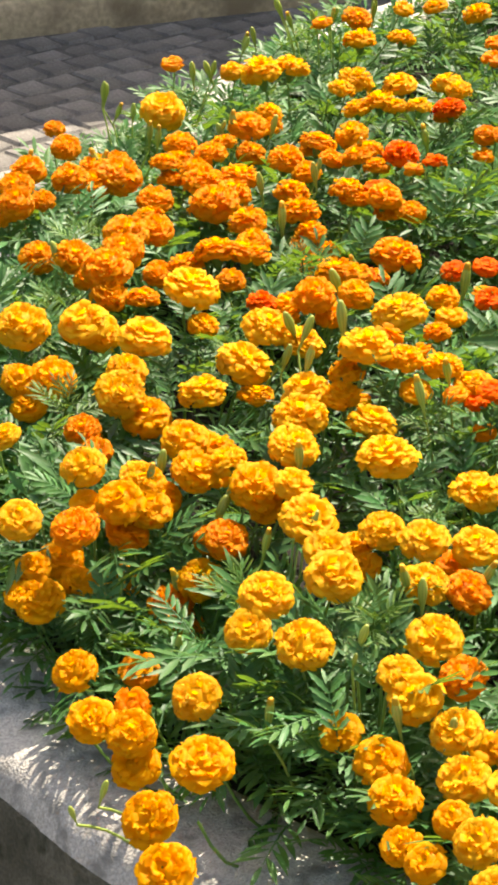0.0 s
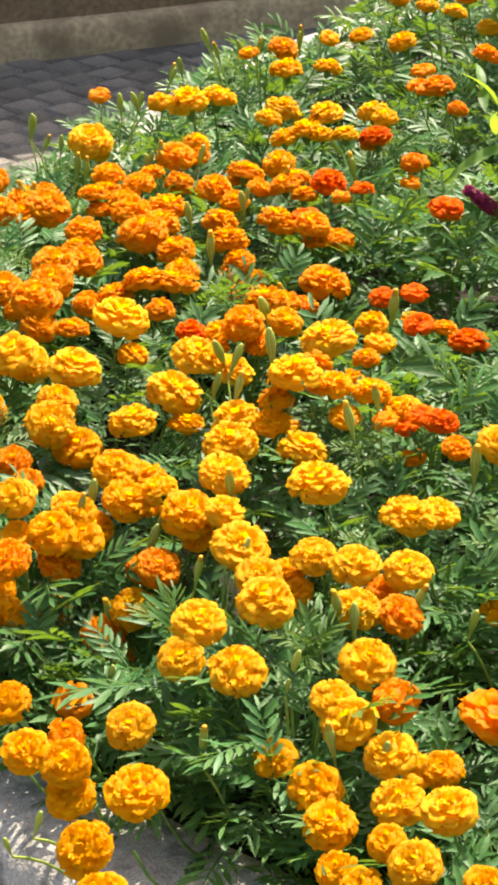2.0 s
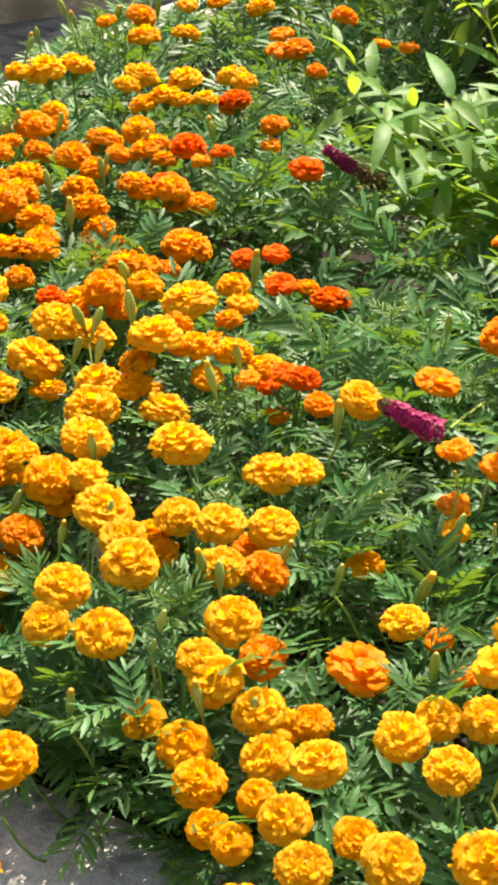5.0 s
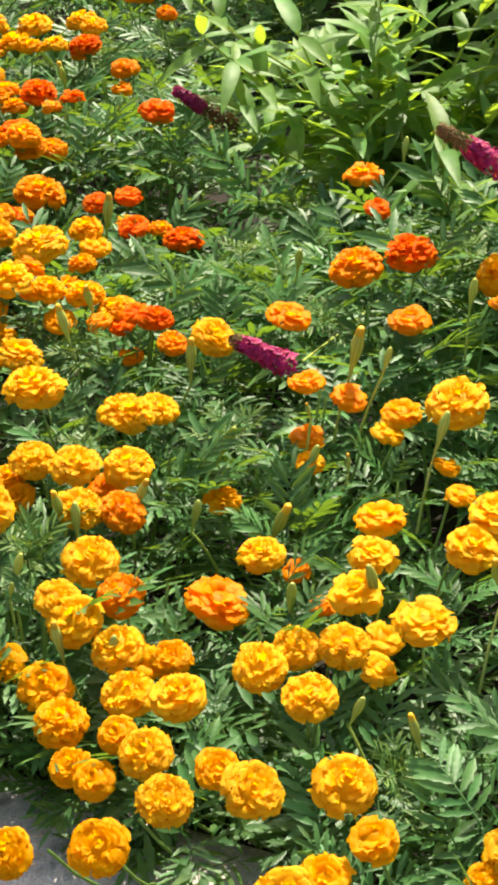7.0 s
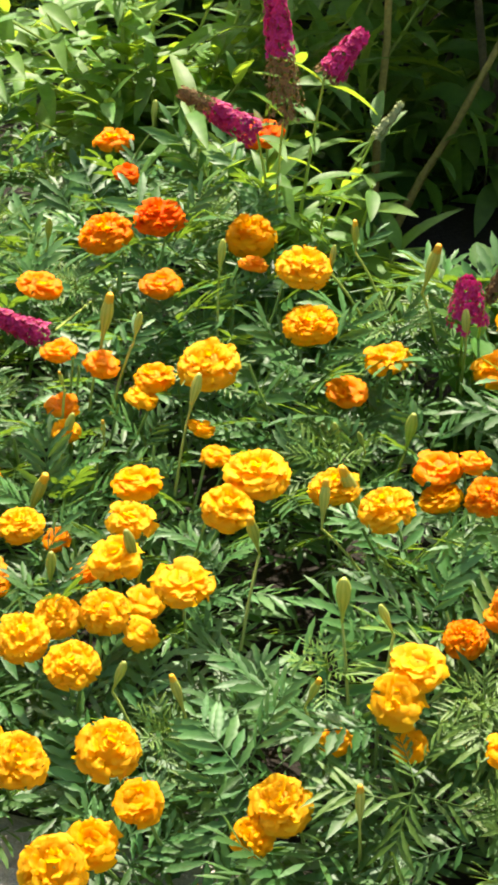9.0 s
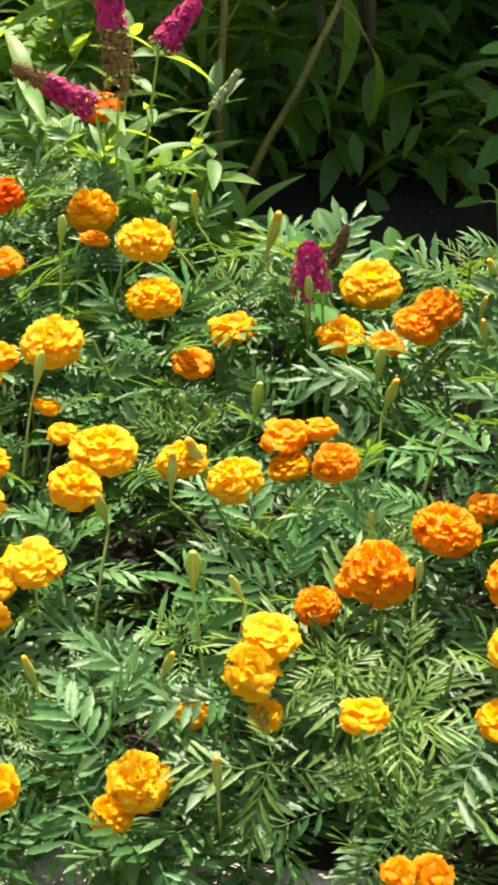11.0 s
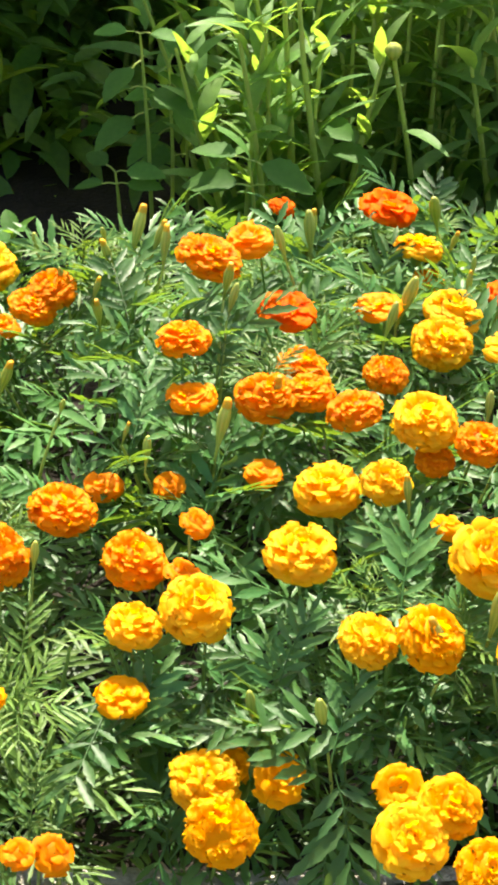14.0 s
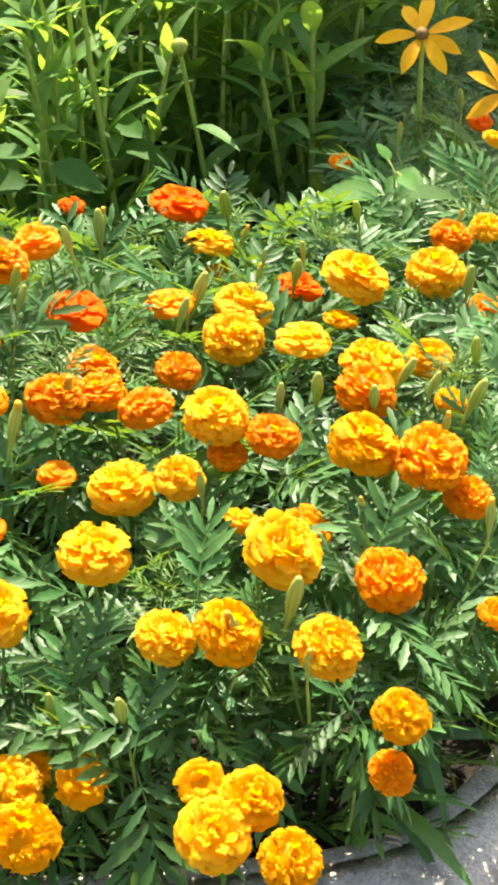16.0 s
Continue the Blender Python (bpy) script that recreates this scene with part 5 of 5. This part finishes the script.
dark_shrub(1.6, 3.5, 0.45, 0.2, 0.3, 0.6, 30, 37, leaf_size=0.9)
dark_shrub(1.05, 3.9, 0.5, 0.4, 0.3, 0.65, 30, 22, leaf_size=0.65)
dark_shrub(1.8, 3.2, 0.3, 0.15, 0.2, 0.5, 16, 29, leaf_size=0.8)
# unseen high crown, added only to shade the daisies and marigolds before it
dark_shrub(2.32, 2.9, 0.4, 0.4, 1.4, 2.0, 12, 23, bare=True)
dark_shrub(2.4, 3.7, 0.5, 0.35, 0.4, 0.9, 30, 38)
dark_shrub(2.2, 4.2, 0.7, 0.5, 0.5, 1.2, 34, 24)
dark_shrub(1.35, 4.5, 0.7, 0.45, 0.4, 0.95, 36, 25)
bare = thing("bare_branches", 1.03, 2.75, SOIL_TOP - 0.012, "two brown stems of an old shrub with a few hanging leaves", "shrub", "shrubs behind the marigolds")
droop_rnd = random.Random(31)
for path, r, leaves in (([(0.01, 0, -0.02), (0.012, 0, 0.04), (0.05, 0.0, 0.11), (0.097, 0.0, 0.178), (0.165, 0.0, 0.30), (0.27, 0.02, 0.52)], 0.0072, 9), ([(-0.023, 0, -0.02), (-0.022, 0, 0.05), (-0.016, 0, 0.19), (-0.003, 0, 0.315), (0.01, 0.02, 0.55)], 0.0068, 7), ([(0.165, 0.0, 0.30), (0.178, -0.03, 0.285), (0.19, -0.05, 0.255)], 0.0018, 0)):
    limb, path = Shell(), [Vector(p) for p in path]
    limb.tube(path, [r * (1 - 0.08 * k) for k in range(len(path))], 8)
    piece("branch", limb.mesh("branch", OLIVE_BARK), bare, Matrix())
    for k in range(leaves):
        t = 1.2 + (len(path) - 2.3) * k / leaves
        at, way = path[int(t)].lerp(path[int(t) + 1], t % 1), droop_rnd.uniform(0, 6.3)
        piece("leaf", droop_rnd.choice(LANCE + OVATE), bare, Matrix.Translation(at) @ Matrix.Rotation(way, 4, "Z") @ Matrix.Rotation(radians(droop_rnd.uniform(-65, 5)), 4, "X") @ Matrix.Rotation(droop_rnd.uniform(-0.6, 0.6), 4, "Y") @ Matrix.Scale(droop_rnd.uniform(0.6, 1.0), 4))
piece("leaf", LANCE[2], bare, Matrix.Translation((0.19, -0.05, 0.255)) @ Matrix.Rotation(radians(-65), 4, "Z") @ Matrix.Rotation(radians(-62), 4, "X") @ Matrix.Rotation(0.5, 4, "Y") @ Matrix.Scale(0.95, 4))


def tall_stalks(x, y, n, spread, low, high, seed, meshes, steep, scale=1.0, radius=0.0042, label="clump of tall upright pale green stalks with lance-shaped leaves", name="tall_daisy_plant"):
    """Upright stalks, their leaves rising along them; every third stalk has its leaves as single parts."""
    rnd, mass = random.Random(seed), Shell()
    plant = thing(name, x, y, SOIL_TOP - 0.012, label, "plant", "tall plants behind the marigolds")
    for k in range(n):
        a, r = rnd.uniform(0, 6.3), spread * math.sqrt(rnd.random())
        foot = Vector((r * math.cos(a), r * math.sin(a), 0))
        head = Vector((foot.x * 1.3 + rnd.uniform(-0.08, 0.08), foot.y * 1.3, rnd.uniform(low, high)))
        s, sway = Shell(), rnd.uniform(0.005, 0.02)
        s.tube([foot.lerp(head, t) + Vector((sway * math.sin(2.6 * t + k), 0, 0)) for t in (0, 0.25, 0.5, 0.75, 1)], [radius, radius, radius * 0.9, radius * 0.75, radius * 0.5], 7)
        piece("stem", s.mesh("stem", PALE_STEM), plant, Matrix())
        leaves = 16
        for j in range(leaves):
            t = 0.12 + 0.88 * j / (leaves - 1)
            m = Matrix.Translation(foot.lerp(head, t)) @ Matrix.Rotation(j * 2.4 + rnd.uniform(-0.4, 0.4), 4, "Z") @ Matrix.Rotation(radians(steep + rnd.uniform(-22, 22)), 4, "X") @ Matrix.Rotation(rnd.uniform(-0.4, 0.4), 4, "Y") @ Matrix.Scale(scale * rnd.uniform(0.7, 1.2) * (1.1 - 0.3 * t), 4)
            if (k == 0 and y < 2.6) or n < 3:
                piece("leaf", rnd.choice(meshes), plant, m)
            else:
                mass.add(rnd.choice(meshes), m)
    if mass.v:
        piece("foliage", mass.mesh("foliage", TALL_LEAF), plant, Matrix())["kind"] = "stuff"
    return plant


for k, (x, y) in enumerate([(1.51, 2.42), (1.6, 2.62), (1.60, 2.35), (1.76, 2.38), (1.85, 2.5), (1.92, 2.36), (2.05, 2.5), (2.15, 2.7), (2.0, 2.9), (1.56, 2.42), (1.72, 2.24), (1.84, 2.28), (2.3, 2.6), (2.22, 2.5), (2.3, 2.4), (1.72, 2.85), (1.9, 2.75), (2.3, 2.85), (2.15, 3.0), (1.6, 3.0), (2.4, 2.9)]):
    tall_stalks(x, y, 8, 0.09, 0.28, 0.52, 40 + k, TALL, 50, 1.05, 0.0042)
for k, (x, y) in enumerate([(1.38, 2.21), (1.46, 2.19)]):
    tall_stalks(x, y, 5, 0.045, 0.3, 0.48, 70 + k, TALL, 58, 0.85, 0.0046)
OVATE_LABEL = "leafy green seedling with broad toothed ovate leaves in pairs"


def ovate_plant(x, y, z, foot, pairs, gap, size, spin, tilt=8):
    """A straight stem from its foot (an offset from x, y) to x, y, z with crossed pairs of stalked ovate leaves near its top."""
    rnd = random.Random(int(x * 977 + y * 131))
    plant = thing("ovate_leaf_plant", x + foot[0], y + foot[1], SOIL_TOP - 0.012, OVATE_LABEL, "plant", "tall plants behind the marigolds")
    head = Vector((-foot[0], -foot[1], z - SOIL_TOP + 0.012))
    s = Shell()
    s.tube([head * t + Vector((0.005 * math.sin(3.14 * t), 0, 0)) for t in (0, 0.3, 0.6, 0.85, 1)], [0.003, 0.0028, 0.0025, 0.002, 0.0012], 7)
    piece("stem", s.mesh("stem", PALE_STEM), plant, Matrix())
    for k in range(pairs):
        at = head * (1 - gap * k / head.z)
        for half in (0, math.pi):
            m = Matrix.Translation(at) @ Matrix.Rotation(radians(16), 4, (0.87, -0.48, 0)) @ Matrix.Rotation(spin + k * (0.5 if pairs == 2 else 1.35) + half + rnd.uniform(-0.3, 0.3), 4, "Z") @ Matrix.Rotation(radians(tilt + (26 if k == 0 and pairs > 2 else 0) + rnd.uniform(-16, 16)), 4, "X")
            twig = Shell()
            twig.tube([m @ Vector((0, 0, 0)), m @ Vector((0, 0.008, 0.003)), m @ Vector((0, 0.018, 0.002))], [0.0012, 0.001, 0.001], 5)
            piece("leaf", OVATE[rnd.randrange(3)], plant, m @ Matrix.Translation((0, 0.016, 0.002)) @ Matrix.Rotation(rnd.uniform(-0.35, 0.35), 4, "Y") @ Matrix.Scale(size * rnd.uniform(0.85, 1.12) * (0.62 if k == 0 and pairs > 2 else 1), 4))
            piece("leaf_stalk", twig.mesh("leaf_stalk", PALE_STEM), plant, Matrix())
    return plant


for x, y, z, foot, pairs, gap, size, spin, tilt in [
        (1.26, 2.292, 0.649, (0.015, 0.0), 4, 0.034, 0.86, 0.9, -14),
        (1.213, 2.267, 0.486, (0.01, 0.01), 2, 0.016, 0.66, 0.5, 2),
        (1.309, 2.097, 0.546, (0.02, 0.0), 2, 0.034, 0.95, 0.65, -4),
        (1.583, 1.768, 0.588, (0.0, 0.0), 3, 0.03, 0.8, -0.3, 4),
        (1.334, 2.315, 0.501, (0.0, 0.01), 2, 0.03, 0.9, 0.3, -18),
        (1.312, 2.318, 0.59, (0.0, 0.0), 3, 0.04, 0.8, 2.2, -12),
        (1.46, 2.203, 0.534, (0.02, 0.02), 2, 0.04, 0.9, 0.2, 10)]:
    ovate_plant(x, y, z, foot, pairs, gap, size, spin, tilt)

# a lance-leaved plant at the bed's corner, its long leaves hanging over the kerb
weed_rnd = random.Random(77)
weed = thing("lance_leaf_plant", 1.173, 1.211, SOIL_TOP - 0.012, "dark green plant with long narrow leaves hanging over the kerb", "plant", "tall plants behind the marigolds")
NARROW = [broad_leaf(k, 0.075 + 0.012 * k, 0.013 + 0.0015 * k, LEAF, 0.08, 0.4 + 0.15 * k) for k in range(3)]
for head in ((-0.020, -0.040, 0.182), (-0.042, -0.108, 0.122), (-0.099, -0.146, 0.097)):
    stem, head = Shell(), Vector(head)
    stalk(stem, (0, 0, 0), head, 0.0026, 0.0016, 0.02)
    piece("stem", stem.mesh("stem", STEM), weed, Matrix())
    for j in range(13):
        at = head * (0.6 + 0.4 * j / 12)
        piece("leaf", NARROW[weed_rnd.randrange(3)], weed, Matrix.Translation(at) @ Matrix.Rotation(math.pi + 0.6 + (j * 2.4) % 3.6 - 1.8, 4, "Z") @ Matrix.Rotation(radians(weed_rnd.uniform(-40, 15)), 4, "X") @ Matrix.Rotation(weed_rnd.uniform(-0.5, 0.5), 4, "Y") @ Matrix.Scale(weed_rnd.uniform(0.7, 1.1), 4))

# a round green bud on its stalk, and yellow daisies, above the tall stalks
daisy_shell = Shell()
for k in range(7):
    m = Matrix.Rotation(k * 0.9 + 0.25 * math.sin(k * 5), 4, "Z") @ Matrix.Translation((0, 0.006, 0)) @ Matrix.Rotation(radians(14 - 9 * (k % 3)), 4, "X")
    daisy_shell.blade(m, (0.052, 0.046, 0.057, 0.05)[k % 4], 0.02, 0.3, 0.25, 6, tip=0.1, widest=0.6)
DAISY_MESH = daisy_shell.mesh("daisy", DAISY)
eye_shell = Shell()
lathe(eye_shell, [(0.001, -0.006), (0.007, -0.004), (0.0085, 0.0), (0.007, 0.005), (0.0, 0.007)], 10, 0.1)
EYE_MESH = eye_shell.mesh("flower_eye", FADED)
round_shell = Shell()
lathe(round_shell, [(0.002, -0.01), (0.006, -0.008), (0.0105, -0.001), (0.011, 0.004), (0.008, 0.01), (0.0, 0.012)], 14, -0.12)
ROUND_BUD = round_shell.mesh("bud", BUD)


def stalk_flower(name, x, y, z, way, foot, label, mesh, part_name):
    plant = thing(name, foot[0], foot[1], SOIL_TOP - 0.012, label, "flower", "tall plants behind the marigolds")
    base = Vector((foot[0], foot[1], SOIL_TOP - 0.012))
    at = Vector((x, y, z)) - base
    s = Shell()
    mid = Vector((at.x * 0.5, at.y * 0.5, at.z * 0.6))
    s.tube([Vector((0, 0, 0)), mid * 0.5 + Vector((0, 0, at.z * 0.05)), mid, at.lerp(mid, 0.4), at], [0.004, 0.0038, 0.0034, 0.003, 0.003], 7)
    piece("stem", s.mesh("stem", PALE_STEM), plant, Matrix())
    head = piece(part_name, mesh, plant, Matrix.Translation(at) @ turn(way))
    if part_name == "flower":
        piece("flower_eye", EYE_MESH, head, Matrix.Translation((0, 0, 0.002)))
    rnd = random.Random(int(x * 1000))
    for j in range(5):
        m = Matrix.Translation(Vector((0, 0, 0)).lerp(at, 0.25 + 0.11 * j)) @ Matrix.Rotation(j * 2.4, 4, "Z") @ Matrix.Rotation(radians(rnd.uniform(15, 55)), 4, "X") @ Matrix.Scale(rnd.uniform(0.6, 0.9), 4)
        piece("leaf", rnd.choice(TALL), plant, m)


stalk_flower("tall_daisy", 1.516, 2.12, 0.641, (-0.05, -0.2, 1), (1.60, 2.16), "tall green stalk with a round unopened bud", ROUND_BUD, "bud")
stalk_flower("tall_daisy", 1.790, 1.998, 0.647, (-0.5, -0.45, 0.7), (1.82, 2.03), "yellow daisy with long petals on a tall stalk", DAISY_MESH, "flower")
stalk_flower("tall_daisy", 1.807, 1.856, 0.613, (0.25, -0.7, 0.6), (1.84, 1.89), "yellow daisy with long petals on a tall stalk", DAISY_MESH, "flower")

# ---- dried petals fallen on the kerb ----
petal_shells = []
for k in range(4):
    s, w = Shell(), 0.0011 + 0.0004 * k
    rows = [[Vector((side * w * (1 - 0.5 * abs(t - 0.4)), 0.013 * t, 0.0008 * up + 0.0015 * math.sin(3 * t + k))) for side, up in ((-1, 0), (-1, 1), (1, 1), (1, 0))] for t in (0, 0.25, 0.5, 0.75, 1)]
    s.grid(rows, [[(0.5, t)] * 4 for t in (0, 0.25, 0.5, 0.75, 1)], wrap=True)
    petal_shells.append(s.mesh("dried_petal", LITTER))
fall_rnd = random.Random(5)
for x, y, n, spread in ((0.135, 1.55, 8, 0.035), (1.09, 1.055, 7, 0.035), (0.78, 1.195, 5, 0.045)):
    for k in range(n):
        ob = new("dried_petal", petal_shells[fall_rnd.randrange(4)])
        ob.matrix_basis = Matrix.Translation((x + fall_rnd.uniform(-1, 1) * spread, y + fall_rnd.uniform(-1, 1) * spread * 0.7, KERB_TOP + 0.0005)) @ Matrix.Rotation(fall_rnd.uniform(0, 6.3), 4, "Z") @ Matrix.Scale(fall_rnd.uniform(0.7, 1.2), 4)
        tagged(ob, "small dried pale petal lying on the kerb", "petal", "dried petals on the kerb")

# ---- paving setts by the bed ----
SETT_MESHES = []
for k in range(8):
    me = block(0.094 + 0.0025 * (k % 3), 0.0945 + 0.002 * (k % 2), 0.024, 0.008, 50 + k, 1)
    me.materials.append(SETT)
    SETT_MESHES.append(me)
paving = tagged(new("pavement"), "grey stone sett paving in staggered rows", "paving", kind="structure")
rnd = random.Random(12)
far_setts = Shell()
LAID = Matrix.Rotation(radians(42), 2)
for j in range(-66, 46):
    for i in range(-56, 56):
        u, w = (i + 0.5 * (j % 2)) * 0.102 + rnd.uniform(-0.003, 0.003), j * 0.102 + rnd.uniform(-0.003, 0.003)
        p = Vector((-0.4, 4.9)) + LAID @ Vector((u, w))
        if not (-3.2 < p.x < 4.6 and -2.2 < p.y < 7.0):
            continue
        off = (p - WALL_AT).dot(Vector((-WALL_WAY.y, WALL_WAY.x)))
        if off > -0.07 or inside(p.x, p.y, [tuple(q + (q - Vector((1.1, 3.1))).normalized() * 0.19) for q in map(Vector, EDGE)]):
            continue
        near = -0.72 < p.x < 0.3 and 4.3 < p.y < 6.2
        m = Matrix.Translation((p.x, p.y, -0.024 + rnd.uniform(-0.002, 0.003))) @ Matrix.Rotation(radians(42) + rnd.uniform(-0.05, 0.05), 4, "Z") @ Matrix.Rotation(rnd.uniform(-0.035, 0.035), 4, "X")
        me = SETT_MESHES[rnd.randrange(8)]
        if near:
            piece("sett", me, paving, m)
        else:
            n = len(far_setts.v)
            far_setts.v += [m @ v.co for v in me.vertices]
            far_setts.uv += [(0, 0)] * len(me.vertices)
            for f in me.polygons:
                far_setts.f.append(tuple(n + q for q in f.vertices))
                far_setts.slot.append(0)
rest = piece("setts", far_setts.mesh("setts", SETT, smooth=False), paving, Matrix())
rest["kind"] = "stuff"
